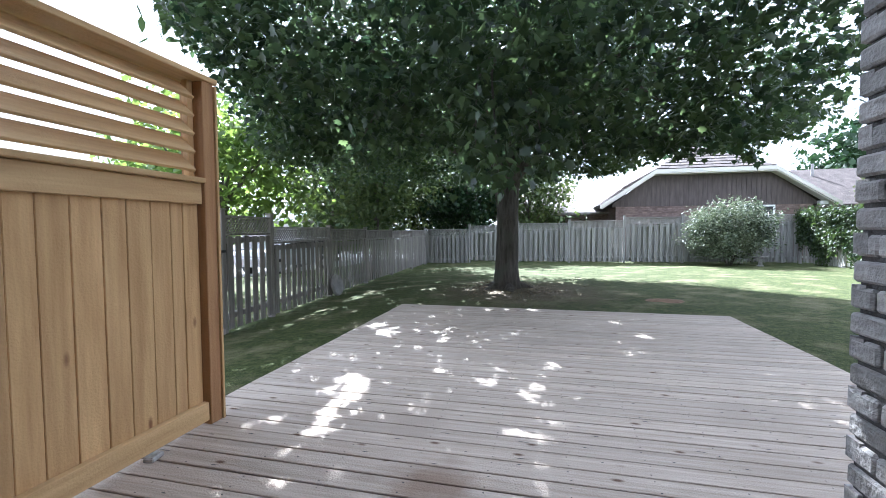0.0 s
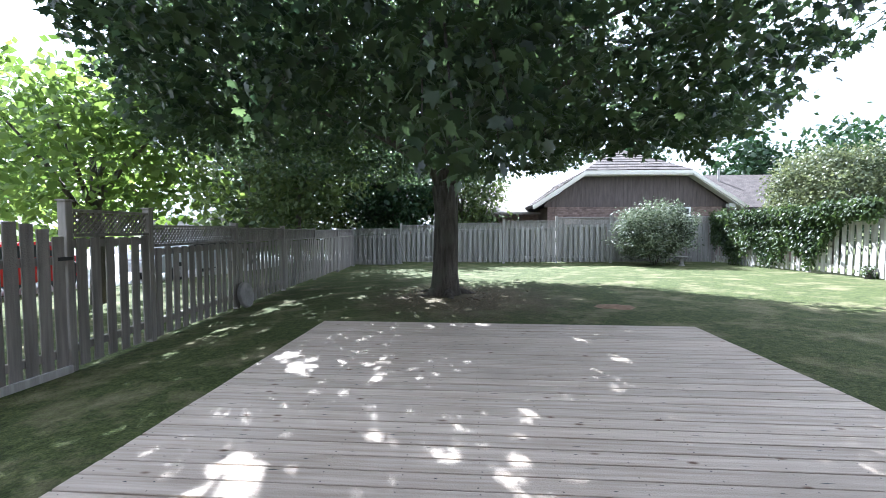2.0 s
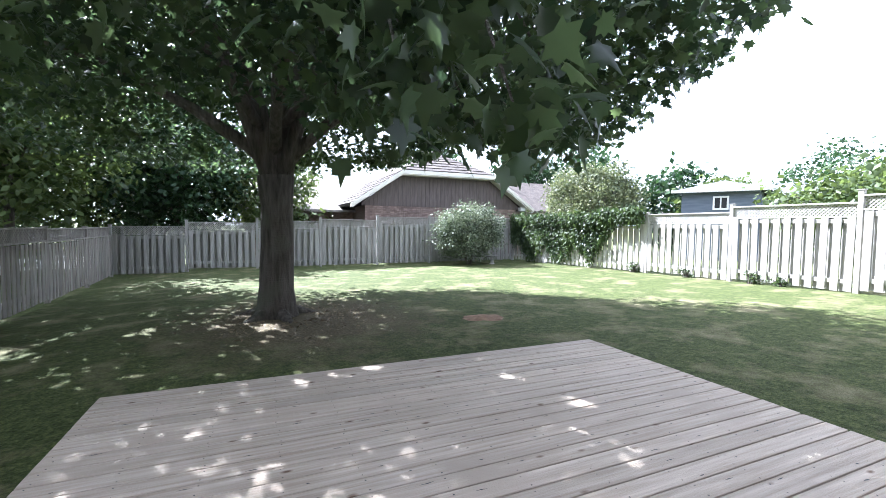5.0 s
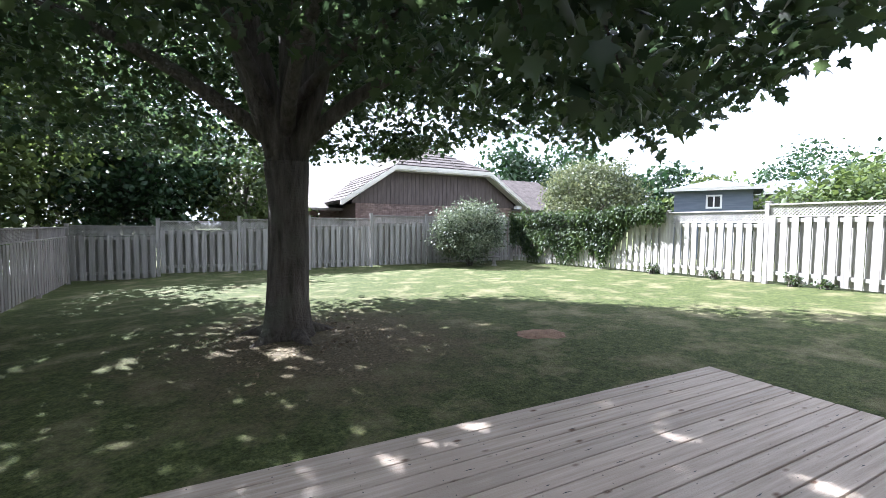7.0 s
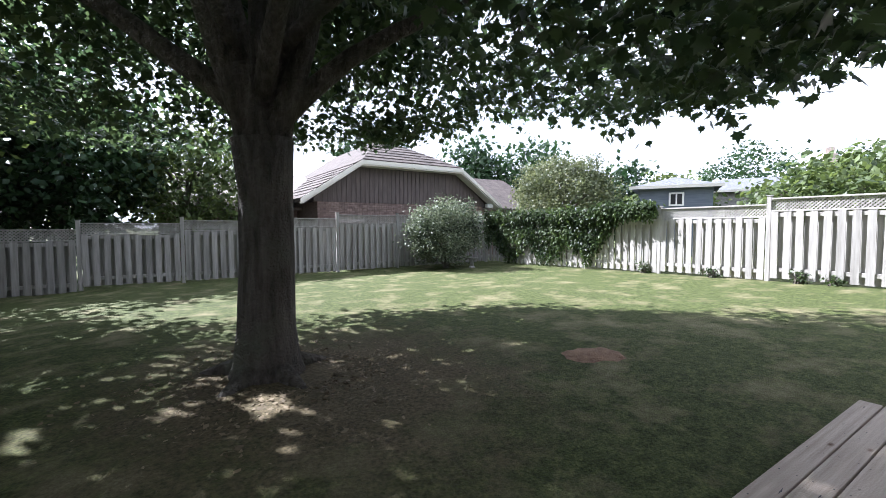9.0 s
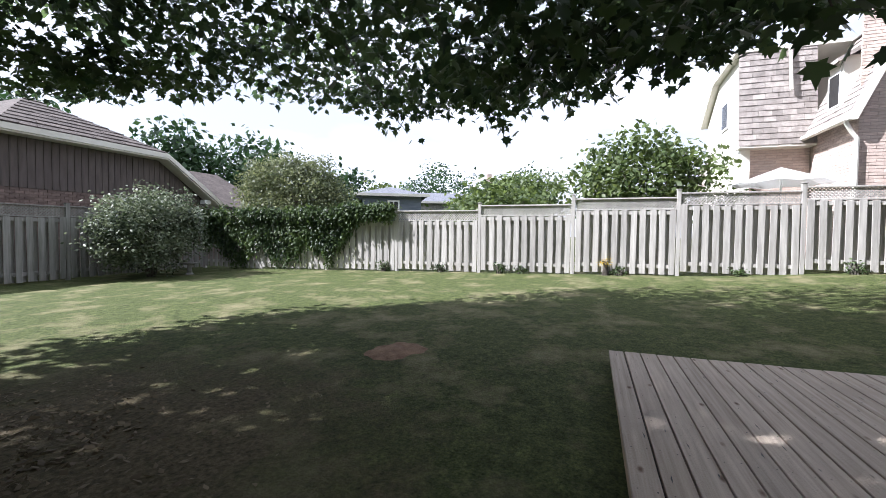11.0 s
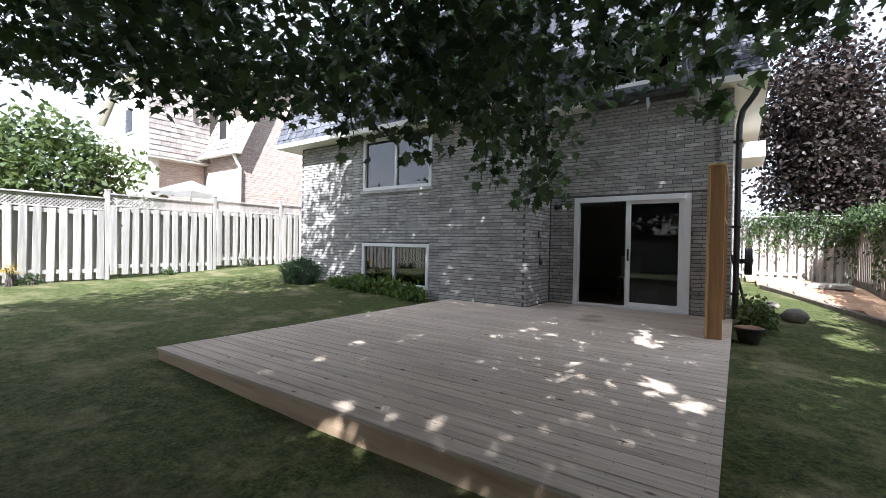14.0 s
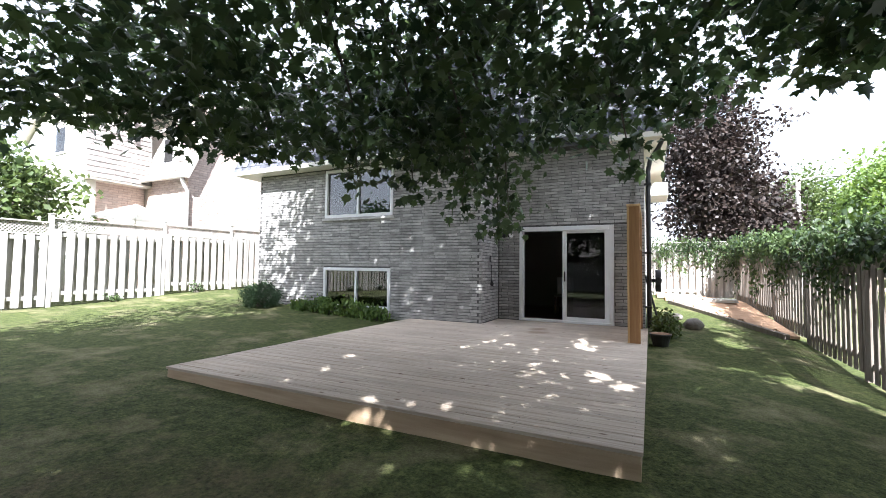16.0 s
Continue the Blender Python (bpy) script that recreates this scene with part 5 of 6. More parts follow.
far_house("small blue-grey sided house in the distance", 23.6, 19.2, -62, 3.9, 5.0, 4.2, 0.8, M_BLUESID, M_SHINGLE, [(0.1, 3.05, 0.8, 0.8)])
fh = far_house("grey house with brick chimney in the distance", 36.0, 18.5, -66, 15.0, 9.0, 4.6, 1.3, M_STONE, M_SHINGLE, [(-5.6, 3.4, 1.3, 1.1), (3.0, 3.2, 1.6, 1.2)])
part("chimney", boxes((3.2, 4.0, 3.0, 3.8, 4.8, 7.3), (3.35, 3.85, 3.2, 3.6, 7.3, 7.8)), M_PINK, fh)
far_house("grey house with pale blue roof beyond the street", -21.0, 41.0, 150, 12, 8, 2.6, 2.2, M_STONE, M_SHINGLE, [(0, 1.0, 1.4, 1.0)])
far_house("low bungalow with tan roof beyond the side street", -14.5, -32.0, 190, 9, 7, 2.6, 1.7, M_PINK, M_SHINGLE_N, [(0, 1.0, 1.4, 1.0)])

# distant trees
for i, (x, y, z, rx, rz, mt) in enumerate([(30, 27, 3.6, 3.0, 3.2, M_DKGREEN), (29, 22.5, 3.0, 2.6, 2.2, M_MIDGREEN), (42, 13, 4.4, 4.0, 3.6, M_MIDGREEN), (33, 15, 3.0, 3.2, 2.0, M_MIDGREEN), (27, 12.5, 3.2, 2.4, 2.0, M_MIDGREEN),
                                     (52, 26, 6.0, 6.0, 4.5, M_DKGREEN), (55, 16, 6.0, 5.0, 4.0, M_DKGREEN), (24, 31, 4.6, 3.0, 4.4, M_DKGREEN), (19, 33, 4.4, 2.6, 4.0, M_DKGREEN), (12, 37, 5.0, 4.0, 4.0, M_DKGREEN),
                                     (-16, 33, 4.8, 4.0, 4.6, M_DKGREEN), (-12, 22, 5.2, 3.2, 5.0, M_MIDGREEN), (-18, 18, 4.6, 3.0, 4.0, M_GREEN), (-26, -20, 5.0, 5.0, 4.6, M_MIDGREEN)]):
    tree("distant_tree", "leafy green tree in the distance", (x, y, -0.2), 0, (x, y, z), (rx, rx, rz), mt, 260, 16, 0.34, 0.5, seed=40 + i, inner=0.6)


# ---- shrubs and vines ----
def shrub(name, label, centre, radii, mat, n, per, size, seed, spread=0.14, low=-0.7, outline=OVAL_OUTLINE, droop=-0.2, inner=0.5):
    r = np.random.default_rng(seed)
    e = empty(name, label, "shrub", m=pose(centre[0], centre[1], ground_z(centre[0], centre[1])))
    c = (0, 0, centre[2])
    bm = bmesh.new()
    for k in range(9):
        a = k * 0.7
        tip = (radii[0] * 0.6 * math.cos(a), radii[1] * 0.6 * math.sin(a), centre[2] + radii[2] * 0.4)
        tube([(0.08 * math.cos(a), 0.08 * math.sin(a), -0.03), (tip[0] * 0.4, tip[1] * 0.4, tip[2] * 0.55), tip], [0.025, 0.018, 0.005], 5, bm)
    part("stems", bm, M_BARK, e)
    leaf_cloud("foliage", clumps(r, n, per, (spread, spread, spread), shell_sampler(r, c, radii, inner, low)), size, outline, mat, r, e, droop, 0.9)
    return e


shrub("dogwood_shrub", "large variegated shrub in the back fence corner", (7.1, 19.0, 1.42), (1.65, 1.1, 1.2), M_GREYGREEN, 620, 24, 0.105, 61, 0.13, -0.95)
shrub("box_shrub", "clipped round boxwood at the house corner", (6.55, 1.75, 0.24), (0.44, 0.40, 0.34), M_DKGREEN, 420, 20, 0.04, 62, 0.05, -0.7, inner=0.85)
for k, (x, y, h) in enumerate([(5.4, 1.5, 0.24), (4.9, 1.45, 0.34), (4.4, 1.55, 0.28), (4.0, 1.45, 0.36), (3.55, 1.5, 0.34), (3.1, 1.55, 0.26)]):
    shrub("weed_clump", "tall green perennial clump under the basement window", (x, y, h * 0.5), (0.30, 0.2, h * 0.6), M_GREEN, 42, 12, 0.10, 70 + k, 0.06, -0.9, QUAD_OUTLINE, -0.9)
shrub("weed_clump", "green leafy clump beside the downpipe", (-2.72, 0.3, 0.2), (0.2, 0.45, 0.26), M_MIDGREEN, 60, 14, 0.08, 79, 0.06, -0.9, QUAD_OUTLINE, -0.5)
r_s = np.random.default_rng(66)
for k, (y, s) in enumerate([(11.0, 0.2), (9.2, 0.22), (6.0, 0.16), (8.6, 0.14), (1.1, 0.25), (12.9, 0.25), (3.3, 0.12)]):
    shrub("weed_clump", "small weed at the foot of the sunlit fence", (FX - 0.12, y, s * 0.6), (0.13, 0.2, s), M_IVY, 16, 9, 0.07, 80 + k, 0.04, -0.9, QUAD_OUTLINE, -0.4)


shrub("goldenrod", "yellow-flowered weed at the foot of the sunlit fence", (FX - 0.15, 6.35, 0.34), (0.12, 0.14, 0.12), M_YELLOW, 14, 10, 0.04, 99, 0.04, -0.9, QUAD_OUTLINE, -0.4)


def vine(name, label, sampler, n, per, size, mat, seed, spread=0.1):
    r = np.random.default_rng(seed)
    c = np.array([sampler(r) for _ in range(n)])
    p = np.repeat(c, per, 0) + r.normal(0, 1, (n * per, 3)) * np.array((spread * 0.6, spread, spread))
    e = empty(name, label, "vine")
    leaf_cloud("leaves", p, size, OVAL_OUTLINE, mat, r, e, 0.8, 0.6)
    bm = bmesh.new()
    order = c[np.argsort(c[:, 1] + 0.3 * c[:, 0])]
    for k in range(0, len(order) - 6, 5):
        a, b = Vector(order[k]), Vector(order[k + 5])
        tube([a, a.lerp(b, 0.5) + Vector((0, 0, 0.06)), b], [0.006, 0.005, 0.003], 4, bm)
    part("stems", bm, M_BARK, e)
    return e


def ivy_at(r):
    y = r.uniform(12.6, 20.3)
    full = smooth01((y - 13.2) / 2.2)
    depth = (0.3 + 1.85 * full * r.uniform(0.4, 1.0) ** 0.5) * (0.82 + 0.18 * math.sin(y * 3.1))
    z = 2.22 - depth * r.uniform(0, 1) ** (1.0 if full > 0.6 else 2.2)
    return (FX - 0.10 - 0.08 * r.uniform(0, 1) - 0.10 * (z > 1.9), y, z + 0.03 * math.sin(5 * y) * (z > 1.9))


vine("ivy", "thick green ivy hanging over the fence", ivy_at, 1750, 12, 0.115, M_IVY, 90, 0.09)
def trailing(r):
    y = r.uniform(-8, 2.7)
    lobe = max(0.0, math.sin(2.3 * y) + 0.4 * math.sin(5.1 * y + 1))
    return (-5.10 + 0.13 * r.normal(), y, 1.93 + 0.045 * (2 - y) + 0.10 * r.normal() - 1.15 * lobe * r.uniform() ** 1.5)


vine("vine", "green vine trailing along the fence top", trailing, 800, 12, 0.10, M_IVY, 91, 0.12)
vine("vine", "green vine on the pale side-yard fence", lambda r: (r.uniform(-5.1, -2.5), -7.93 + 0.05 * r.normal(), 2.5 - abs(r.normal()) * 0.25 * (1 + 1.3 * math.sin(r.uniform(0, 3)))), 240, 12, 0.10, M_IVY, 92, 0.12)


# ---- smaller things ----
pv, pf = [], []
for i in range(15):
    for j in range(11):
        u, w = i / 7 - 1, j / 5 - 1
        d = math.hypot(u, w) * (1 + 0.25 * noise.noise((u * 2, w * 2, 4)))
        x, y = 2.2 + 0.6 * u, 8.68 + 0.5 * w
        pv.append((x, y, ground_z(x, y) + (0.035 - 0.06 * smooth01(d)) + 0.012 * noise.noise((x * 9, y * 9, 0))))
for i in range(14):
    for j in range(10):
        pf.append((i * 11 + j, (i + 1) * 11 + j, (i + 1) * 11 + j + 1, i * 11 + j + 1))
dpd = bpy.data.meshes.new("dirt_patch")
dpd.from_pydata(pv, [], pf)
tagged(mesh_ob("dirt_patch", dpd, M_DIRT), "bare reddish earth patch in the lawn", "soil", kind="structure")

# round stone leaning on the west fence
disc = bmesh.new()
bmesh.ops.create_cone(disc, cap_ends=True, segments=24, radius1=0.27, radius2=0.25, depth=0.06)
bmesh.ops.bevel(disc, geom=[e for e in disc.edges], offset=0.008, segments=1, affect="EDGES")
tagged(part("stepping_stone", disc, M_STONE, m=pose(left_x(9.2) + 0.16, 9.2, ground_z(-5.3, 9.2) + 0.27, 0, 80, 0)), "round stone slab leaning on the fence", "stone")

# bird bath by the shrub
bath = empty("bird_bath", "small pale stone bird bath beside the shrub", "bird bath", m=pose(8.0, 18.55, ground_z(8, 18.5)))
part("pedestal", tube([(0, 0, 0), (0, 0, 0.06), (0, 0, 0.3)], [0.13, 0.07, 0.06], 12), M_STONE, bath)
part("bowl", tube([(0, 0, 0.3), (0, 0, 0.33), (0, 0, 0.36)], [0.10, 0.24, 0.26], 16), M_STONE, bath)

# things on the brick wall
therm = empty("wall_thermometer", "dark slate plaque with hook on the brick wall", "thermometer", m=pose(JOG_X - 0.002, 0.54, 1.60))
part("plaque", boxes((-0.022, 0, -0.09, 0.09, 0, 0.15), bevel=0.005), M_BLACK, therm)
part("face", boxes((-0.026, -0.0225, -0.07, 0.07, 0.02, 0.13)), M_STONE, therm)
brush = empty("grill_brush", "black long-handled brush hanging on the brick wall", "brush", m=pose(JOG_X - 0.012, 0.57, 1.1))
part("rod", tube([(-0.012, 0, 0.09), (-0.012, 0, 0.45)], [0.009, 0.009], 8), M_BLACK, brush)
part("head", tube([(-0.03, 0, -0.02), (-0.03, 0, 0.02), (-0.02, 0, 0.10)], [0.03, 0.042, 0.015], 10), M_BLACK, brush)
lampf = empty("wall_lamp", "small black outdoor spotlight on the brick wall", "lamp", m=pose(0.50, 0.0, 2.26))
part("rose", tube([(0, 0.001, 0), (0, 0.03, 0)], [0.06, 0.055], 16), M_BLACK, lampf)
part("shade", tube([(0.02, 0.04, 0), (0.06, 0.09, -0.02), (0.09, 0.14, -0.03)], [0.025, 0.05, 0.055], 14), M_BLACK, lampf)
part("bulb", tube([(-0.02, 0.04, 0), (-0.06, 0.09, -0.02), (-0.09, 0.13, -0.03)], [0.025, 0.045, 0.05], 14), M_WHITE, lampf)

# corner pilaster, downpipe
part("pilaster", boxes((HX0, -2.17, -0.012, 0.048, -0.1, 4.1)), M_MORTAR, house)
courses("pilaster_bricks", house, "y", 0.06, HX0, -2.17, 0.25, 4.1, 1, M_BRICK, 15, length=0.19)
dp = empty("downpipe", "black metal downpipe at the house corner", "downpipe")
part("pipe", tube([(-2.70, 0.2, 4.08), (-2.62, 0.13, 3.92), (-2.47, 0.02, 3.72), (-2.43, -0.02, 3.5), (-2.43, -0.02, 0.3)], [0.045] * 5, 8), M_BLACK, dp)
for z in (3.2, 1.8, 0.7):
    part("bracket", boxes((-2.485, HX0, -0.075, 0.035, z, z + 0.04)), M_BLACK, dp)
part("bay_soffit", boxes((-2.86, HX0 - 0.001, -3.2, -2.0, 3.3, 3.62), bevel=0.01), M_SOFFIT, house)

# hose reel, ladder-like rack, pot beside the house
reel = empty("hose_reel", "black garden hose coiled on a wall reel", "hose reel", m=pose(-2.53, -0.5, 1.25))
for k in range(5):
    ring = [(-0.03 - 0.02 * k, 0.22 * math.cos(a), 0.22 * math.sin(a)) for a in (2 * math.pi * i / 22 for i in range(23))]
    part("hose", tube(ring, [0.016] * 23, 6), M_BLACK, reel)
part("bracket", boxes((-0.14, 0.168, -0.06, 0.06, -0.04, 0.04), bevel=0.005), M_BLACK, reel)
rack = empty("garden_cart", "dark metal hand truck leaning by the house wall", "hand truck", m=pose(-2.62, -0.9, ground_z(-2.62, -0.9), 0, 14, 0))
for yy in (-0.2, 0.2):
    part("upright", tube([(0, yy, 0), (0, yy, 1.1)], [0.022, 0.022], 8), M_BLACK, rack)
for zz in (0.25, 0.55, 0.85, 1.1):
    part("crossbar", tube([(0, -0.2, zz), (0, 0.2, zz)], [0.016, 0.016], 8), M_BLACK, rack)
pot = empty("plant_pot", "black plastic plant pot on the grass by the deck", "plant pot", m=pose(-2.60, 1.22, ground_z(-2.6, 1.22)))
part("bowl", tube([(0, 0, 0), (0, 0, 0.18), (0, 0, 0.2), (0, 0, 0.21)], [0.12, 0.165, 0.185, 0.18], 20), M_BLACK, pot)
part("soil", tube([(0, 0, 0.212), (0, 0, 0.218)], [0.16, 0.15], 16), M_DIRT, pot)
for k, (x, y, s) in enumerate([(-3.25, -0.8, 0.2), (-3.0, -1.9, 0.13)]):
    bm = bmesh.new()
    bmesh.ops.create_icosphere(bm, subdivisions=2, radius=s)
    for v in bm.verts:
        v.co *= 1 + 0.25 * noise.noise(v.co * 6 + Vector((k, 0, 0)))
        v.co.z *= 0.7
    tagged(part("rock", bm, M_ROCK, m=pose(x, y, ground_z(x, y) + s * 0.4), smooth=True), "rounded grey garden rock at the border edge", "rock", "border rocks")
# paved terrace with timber edge in the side yard
terr = empty("side_terrace", "orange paved terrace with timber edging", "terrace", kind="structure")
E0, E1 = Vector((-2.95, -4.7)), Vector((-4.85, -0.9))     # slanting front edge
for i in range(12):
    for j in range(17):
        x, y = -4.95 + i * 0.22, -7.75 + j * 0.44 + (0.22 if i % 2 else 0)
        if x > -2.7 or y > E0.y + (x - E0.x) / (E1.x - E0.x) * (E1.y - E0.y) - 0.30 - 2.0 * max(0.0, x - E0.x):
            continue
        mesh_ob("paver", box_data(0.212, 0.43, 0.06, M_PAVER, 0.005), M_PAVER, terr, m=pose(x, y, ground_z(x, y) + 0.02 + 0.003 * math.sin(i * 3 + j), -3.4))
q0, q1 = Vector((*E0, ground_z(*E0) + 0.03)), Vector((*E1, ground_z(*E1) + 0.03))
ed = q1 - q0
part("timber_edge", boxes((0, ed.length, -0.05, 0.05, -0.12, 0.07), bevel=0.008), M_OLD_BACKLIT, terr, "dark weathered timber edging", m=Matrix.Translation(q0) @ ed.to_track_quat("X", "Z").to_matrix().to_4x4())
tz = ground_z(-4.3, -5.6) + 0.085
slab = empty("stone_slab", "pale stone slabs stacked on the terrace", "paving slab", m=pose(-4.3, -5.6, tz))
part("slab", boxes((-0.45, 0.45, -0.3, 0.3, 0.002, 0.05), bevel=0.006), M_CONCRETE, slab)
part("slab", boxes((-0.43, 0.42, -0.28, 0.31, 0.052, 0.10), bevel=0.006), M_CONCRETE, slab)

# white patio umbrella beyond the fence
umb = empty("patio_umbrella", "open white patio umbrella beyond the fence", "umbrella", m=pose(12.0, 1.9, 0.5))
part("pole", tube([(0, 0, 0), (0, 0, 2.75)], [0.025, 0.025], 8), M_WHITE, umb)
bm = bmesh.new()
top = bm.verts.new((0, 0, 2.85))
rim = [bm.verts.new((1.15 * math.cos(a), 1.15 * math.sin(a), 2.42 + (0.0 if i % 2 else -0.05))) for i, a in enumerate(2 * math.pi * k / 16 for k in range(16))]
for i in range(16):
    bm.faces.new((top, rim[i], rim[(i + 1) % 16]))
bmesh.ops.solidify(bm, geom=bm.faces[:], thickness=0.012)
part("canopy", bm, M_WHITE, umb)

# street side beyond the west fence
tagged(part("driveway", boxes((-26, -7.6, -2, 34, -0.4, -0.26)), M_CONCRETE), "pale concrete driveway beyond the west fence", "driveway", kind="structure")
tagged(part("road", boxes((-40, -26.1, -60, 90, -0.42, -0.3)), M_ASPHALT), "asphalt street", "road", kind="structure")


def car(label, x, y, rz, paint):
    c = empty("parked_car", label, "car", m=pose(x, y, -0.26, 0, 0, rz))
    body = prism([(-2.2, 0.35), (-2.25, 0.75), (-2.05, 0.98), (-1.2, 1.02), (-0.7, 1.42), (0.7, 1.46), (1.45, 1.05), (2.15, 0.92), (2.25, 0.6), (2.2, 0.32)], -0.85, 0.85)
    bmesh.ops.bevel(body, geom=body.edges[:], offset=0.06, segments=2, affect="EDGES")
    part("body", body, paint, c)
    for s in (-1, 1):
        part("side_window", prism([(-1.05, 1.03), (-0.65, 1.36), (0.62, 1.39), (1.2, 1.05)], s * 0.853, s * 0.862), M_BLACK, c)
        for wx in (-1.4, 1.4):
            w = part("wheel", tube([(wx, s * 0.66, 0.33), (wx, s * 0.88, 0.33)], [0.33, 0.33], 18), M_BLACK, c)
            part("rim", tube([(wx, s * 0.875, 0.33), (wx, s * 0.89, 0.33)], [0.2, 0.19], 14), M_STONE, w)
    part("windscreen", prism([(-0.74, 1.0), (0.74, 1.0), (0.6, 1.36), (-0.6, 1.36)], 0, 0.01), M_BLACK, c, m=pose(1.28, 0, 0.12, 0, -40, 90))
    return c


M_RED = surf("red_paint", (0.45, 0.03, 0.03), (0.5, 0.04, 0.035), (1, 1, 1), 0.25, 0.02, 40, 0.0)
M_SILVER = surf("silver_paint", (0.5, 0.51, 0.53), (0.56, 0.57, 0.58), (1, 1, 1), 0.28, 0.02, 40, 0.0, metal=0.4)
car("red car parked on the driveway", -13.2, 11.2, 95, M_RED)
car("silver car parked on the driveway", -11.2, 16.5, 80, M_SILVER)
car("white car parked on the driveway", -13.0, 21.0, 85, M_WHITE)
# street lamp
sl = empty("street_lamp", "pale street lamp post in the distance", "street lamp", m=pose(-12.1, -30, -0.2))
part("pole", tube([(0, 0, 0), (0, 0, 8.8)], [0.11, 0.08], 8), M_SOFFIT, sl)
part("arm", tube([(0, 0, 8.7), (-1.6, 0, 8.8)], [0.05, 0.04], 6), M_SOFFIT, sl)
part("head", boxes((-2.2, -1.5, -0.15, 0.15, 8.72, 8.86), bevel=0.03), M_STONE, sl)

# indoors: curtain, chairs, lamp, table
for nm, x_, z0_, z1_, yy in (("curtain", 4.5, 2.75, 3.9, 0.78), ("curtain", 4.5, 0.55, 1.42, 0.78)):
    bm = bmesh.new()
    n_ = 40
    lo = [bm.verts.new((x_ - 0.45 + 0.95 * i / n_, yy + 0.025 * math.sin(i * 1.5), z0_)) for i in range(n_ + 1)]
    hi = [bm.verts.new((x_ - 0.45 + 0.95 * i / n_, yy + 0.025 * math.sin(i * 1.5 + 0.3), z1_)) for i in range(n_ + 1)]
    for i in range(n_):
        bm.faces.new((lo[i], lo[i + 1], hi[i + 1], hi[i]))
    bmesh.ops.solidify(bm, geom=bm.faces[:], thickness=0.004)
    tagged(part(nm, bm, M_INWALL), "plain grey curtain behind the window", "curtain")
dl = empty("ceiling_lamp", "white glass dome ceiling lamp indoors", "lamp", m=pose(-1.2, -1.6, 2.62))
part("dome", tube([(0, 0, -0.10), (0, 0, -0.08), (0, 0, -0.03), (0, 0, -0.001)], [0.05, 0.13, 0.18, 0.19], 18), M_WHITE, dl)
ch = empty("white_chair", "white dining chair indoors", "chair", m=pose(-0.35, -2.2, DECK_TOP))
part("seat", boxes((-0.22, 0.22, -0.22, 0.22, 0.43, 0.47), bevel=0.01), M_WHITE, ch)
part("backrest", boxes((-0.22, 0.22, -0.24, -0.2, 0.5, 0.95), bevel=0.01), M_WHITE, ch)
for a in (-0.19, 0.19):
    for b in (-0.19, 0.19):
        part("leg", boxes((a - 0.02, a + 0.02, b - 0.02, b + 0.02, 0, 0.43)), M_INFLOOR, ch)

# ---- grass, bricks last ----
rg = np.random.default_rng(21)


def grass(name, n, x0, x1, y0, y1, size, mat, keep):
    x, y = rg.uniform(x0, x1, n), rg.uniform(y0, y1, n)
    ok = np.array([keep(a, b) for a, b in zip(x, y)])
    x, y = x[ok], y[ok]
    z = np.array([ground_z(a, b) for a, b in zip(x, y)])
    ob = leaf_cloud(name, np.stack([x, y, z - 0.004], 1), size, [(0, 0), (0.09, 0.0), (0.0, 1.0), (-0.09, 0.0)], mat, rg, None, -1.0, 0.3)
    return tagged(ob, "short mown grass blades", "grass", kind="stuff")


def off_deck(a, b):
    if DL - 0.02 < a < DR + 0.02 and b < DF + 0.02:
        return False
    if a > JOG_X and b < WALL_Y + 0.03 and a < HX1 + 0.03:
        return False
    return not (math.hypot((a - 2.2) / 0.52, (b - 8.68) / 0.42) < 0.85 or math.hypot(a - TX, b - TY) < 0.4)


grass("grass", 95000, -5.2, 6.0, 4.0, 13.5, 0.06, M_GRASS, off_deck)
grass("grass", 45000, -5.8, 10.1, 0.5, 20.8, 0.06, M_GRASS, off_deck)
grass("dry_grass", 42000, -5.4, 8.0, 5.0, 17.0, 0.05, M_DRYGRASS, lambda a, b: off_deck(a, b) and (noise.noise((a * 0.75 + 3, b * 0.75, 0)) > 0.10 or math.hypot(a - TX, b - TY) < 1.7))
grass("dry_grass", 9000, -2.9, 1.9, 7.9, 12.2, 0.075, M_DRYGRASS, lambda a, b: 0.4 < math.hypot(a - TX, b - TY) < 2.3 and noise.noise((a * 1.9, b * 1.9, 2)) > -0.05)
grass("grass", 6000, -5.1, -2.6, -3.0, 4.0, 0.06, M_GRASS, off_deck)

r_l = np.random.default_rng(31)
aa, rr = r_l.uniform(0, 6.28, 1500), 0.42 + np.abs(r_l.normal(0, 0.6, 1500))
lx, ly = TX + 0.15 + rr * np.cos(aa), TY - 0.25 + rr * np.sin(aa)
litter = leaf_cloud("leaf_litter", np.stack([lx, ly, np.array([ground_z(a, b) for a, b in zip(lx, ly)]) + 0.012], 1), 0.07, QUAD_OUTLINE, M_LITTER, r_l, None, 0.1, 0.35)
tagged(litter, "dry brown leaf litter round the maple trunk", "leaf litter", kind="stuff")
pole = empty("utility_pole", "pale wooden utility pole with a lamp arm", "pole", m=pose(-9.9, -20.2, 0.0))
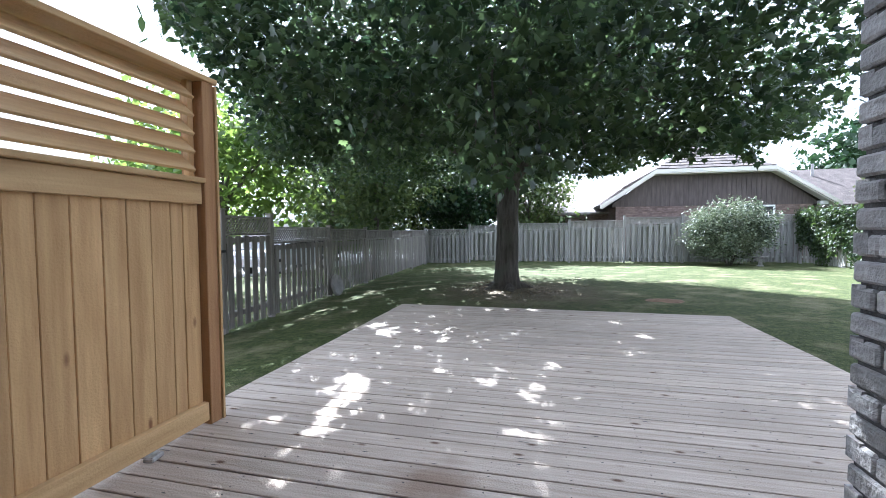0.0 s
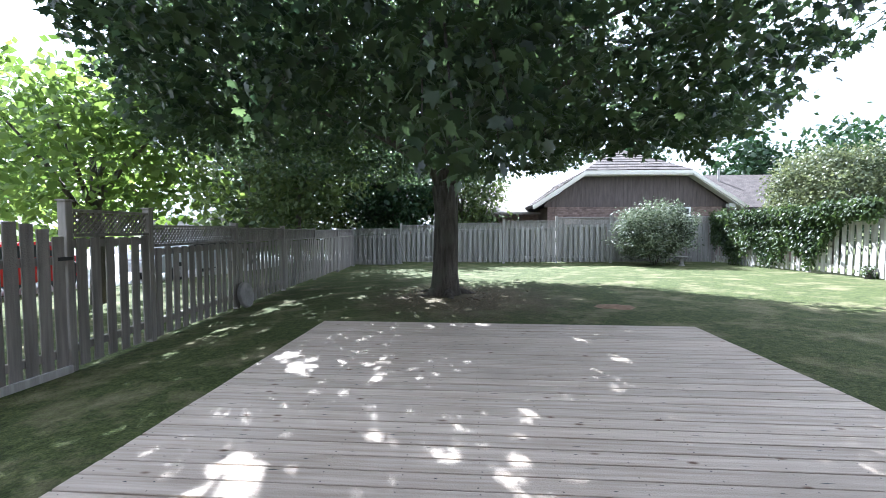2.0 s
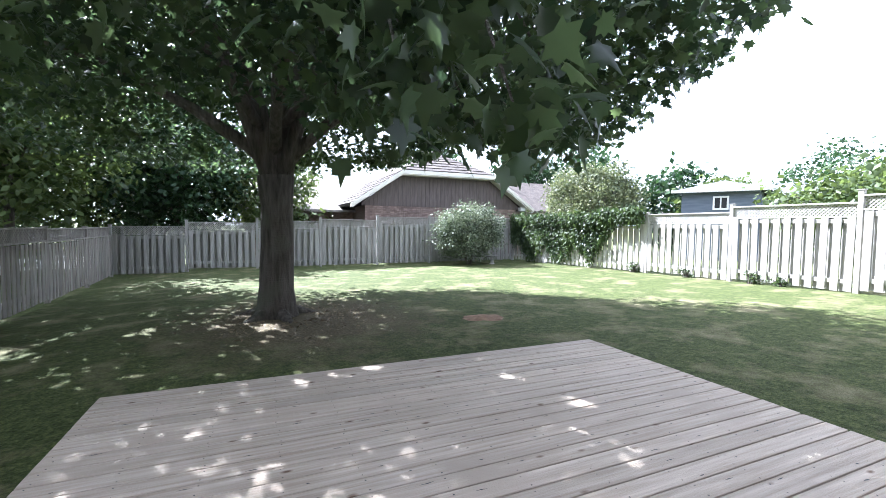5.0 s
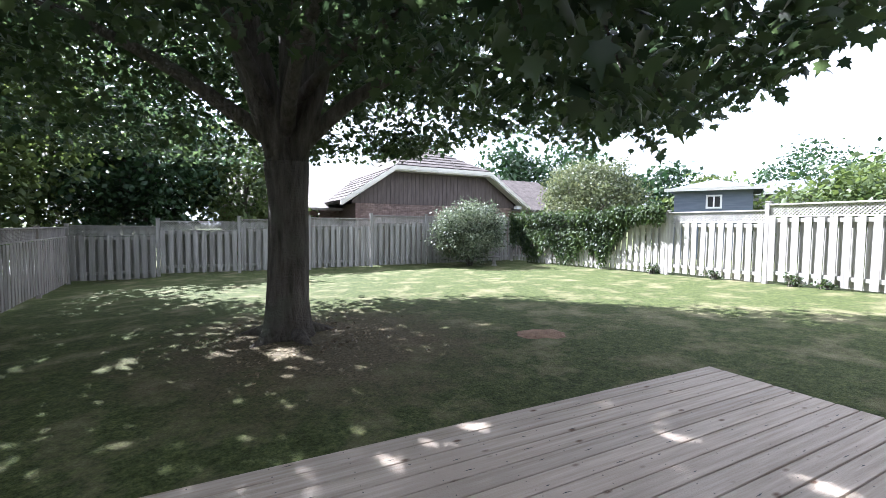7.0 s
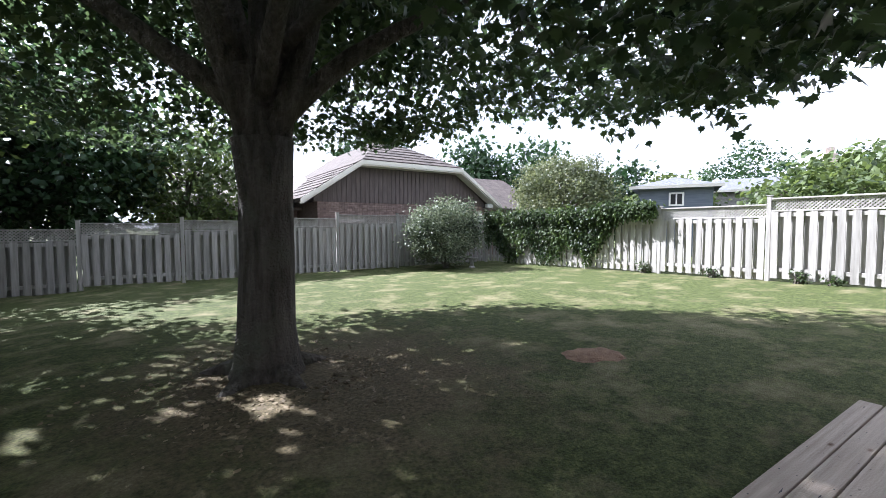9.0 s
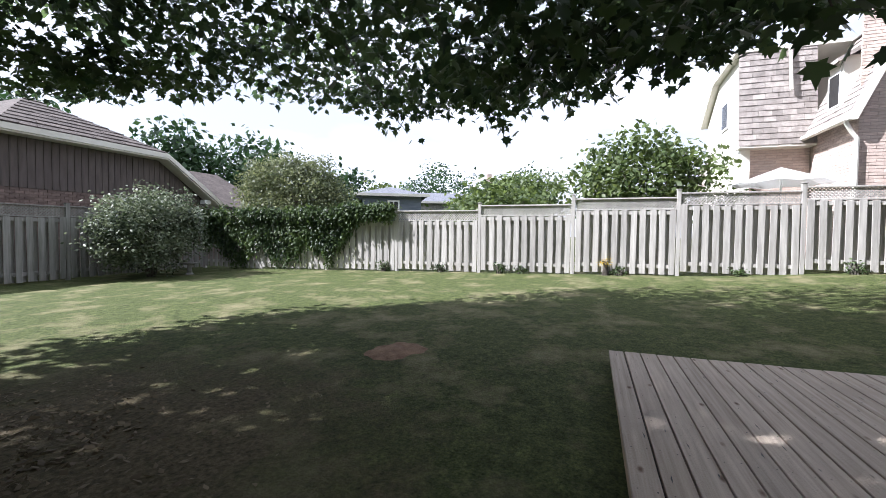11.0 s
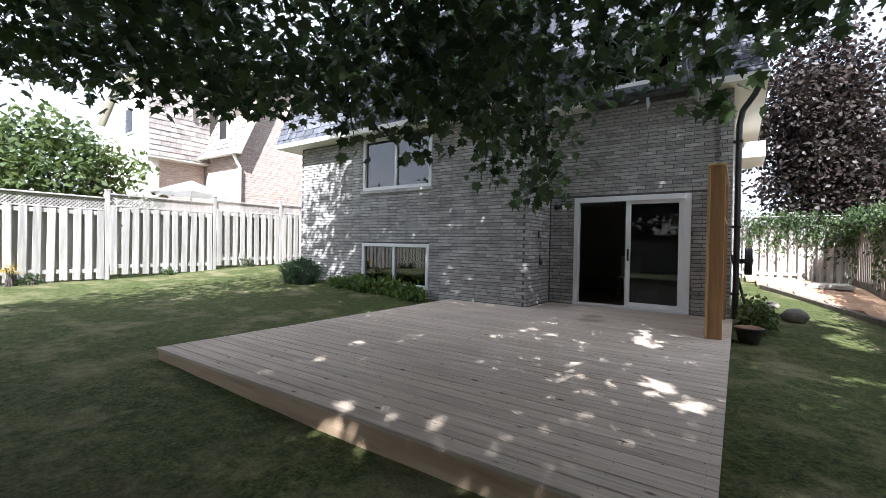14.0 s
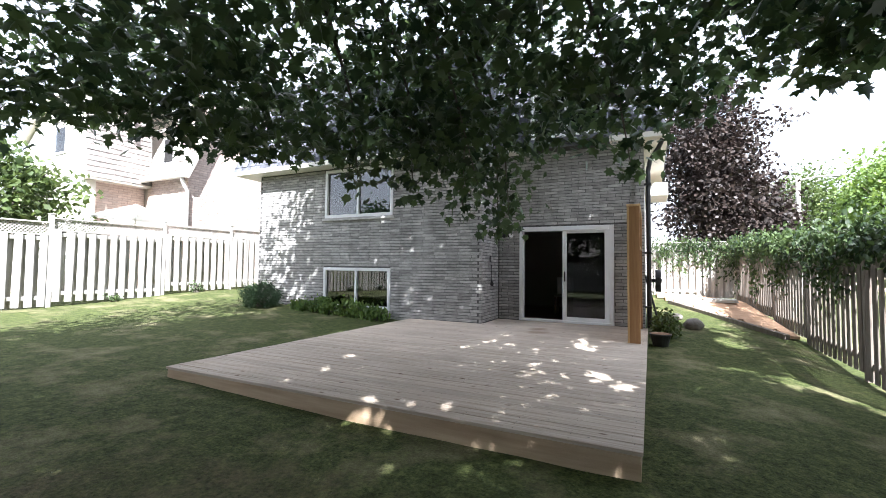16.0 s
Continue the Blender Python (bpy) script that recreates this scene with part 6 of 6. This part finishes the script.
part("post", tube([(0, 0, -0.1), (0, 0, 6.8)], [0.15, 0.11], 10), M_FENCE, pole)
part("arm", tube([(0, 0, 6.6), (-0.8, 0, 6.75), (-1.6, 0, 6.75)], [0.05, 0.05, 0.04], 6), M_FENCE, pole)
part("lamp_head", boxes((-2.1, -1.5, -0.12, 0.12, 6.68, 6.82), bevel=0.03), M_FENCE, pole)

ZB = 0.30
courses("bricks", house, "y", WALL_Y, JOG_X, HX1, 0.10, 3.97, 1, M_BRICK, 11, [LW, UW], quoin=(0.1, 0.1))
courses("bricks", house, "y", 0.0, HX0, JOG_X - 0.001, 2.45, 4.12, 1, M_BRICK, 12, [DOOR])
courses("bricks", house, "y", 0.0, HX0, DOOR[0] - 0.002, ZB, 2.45, 1, M_BRICK, 13)
courses("bricks", house, "x", HX0, -8.4, -0.02, 0.1, 4.12, -1, M_BRICK, 16)
courses("bricks", house, "x", JOG_X, 0.01, WALL_Y, 2.63, 3.97, -1, M_BRICK, 17, quoin=(0, 0.0))


def single_bricks(axis, at, u0, u1, z0, z1, out, seed, end_cut=0.0):
    """Bricks beside the door, each on its own."""
    r = random.Random(seed)
    i, z = 0, z0
    while z + 0.0685 <= z1 + 0.001:
        hi = u1 - (end_cut if i % 2 else 0)
        u = u0 - (0.147 if i % 2 else 0) - r.uniform(0, 0.03)
        while u < hi - 0.03:
            a, b = max(u0, u), min(hi, u + 0.285)
            u += 0.295
            if b - a < 0.03:
                continue
            w = round(b - a, 2)
            d = box_data(w, 0.06, 0.0555, M_BRICK, 0.007)
            push = out * (-0.03 + r.uniform(-0.002, 0.005))
            m = pose((a + b) / 2, at + push, z + 0.013) if axis == "y" else pose(at + push, (a + b) / 2, z + 0.013, 0, 0, 90)
            mesh_ob("brick", d, M_BRICK, house, m=m)
        z += 0.0685
        i += 1


single_bricks("x", JOG_X, 0.01, WALL_Y, ZB, 2.63, -1, 5)
single_bricks("y", 0.0, DOOR[1] + 0.002, JOG_X - 0.02, ZB, 2.45, 1, 6)
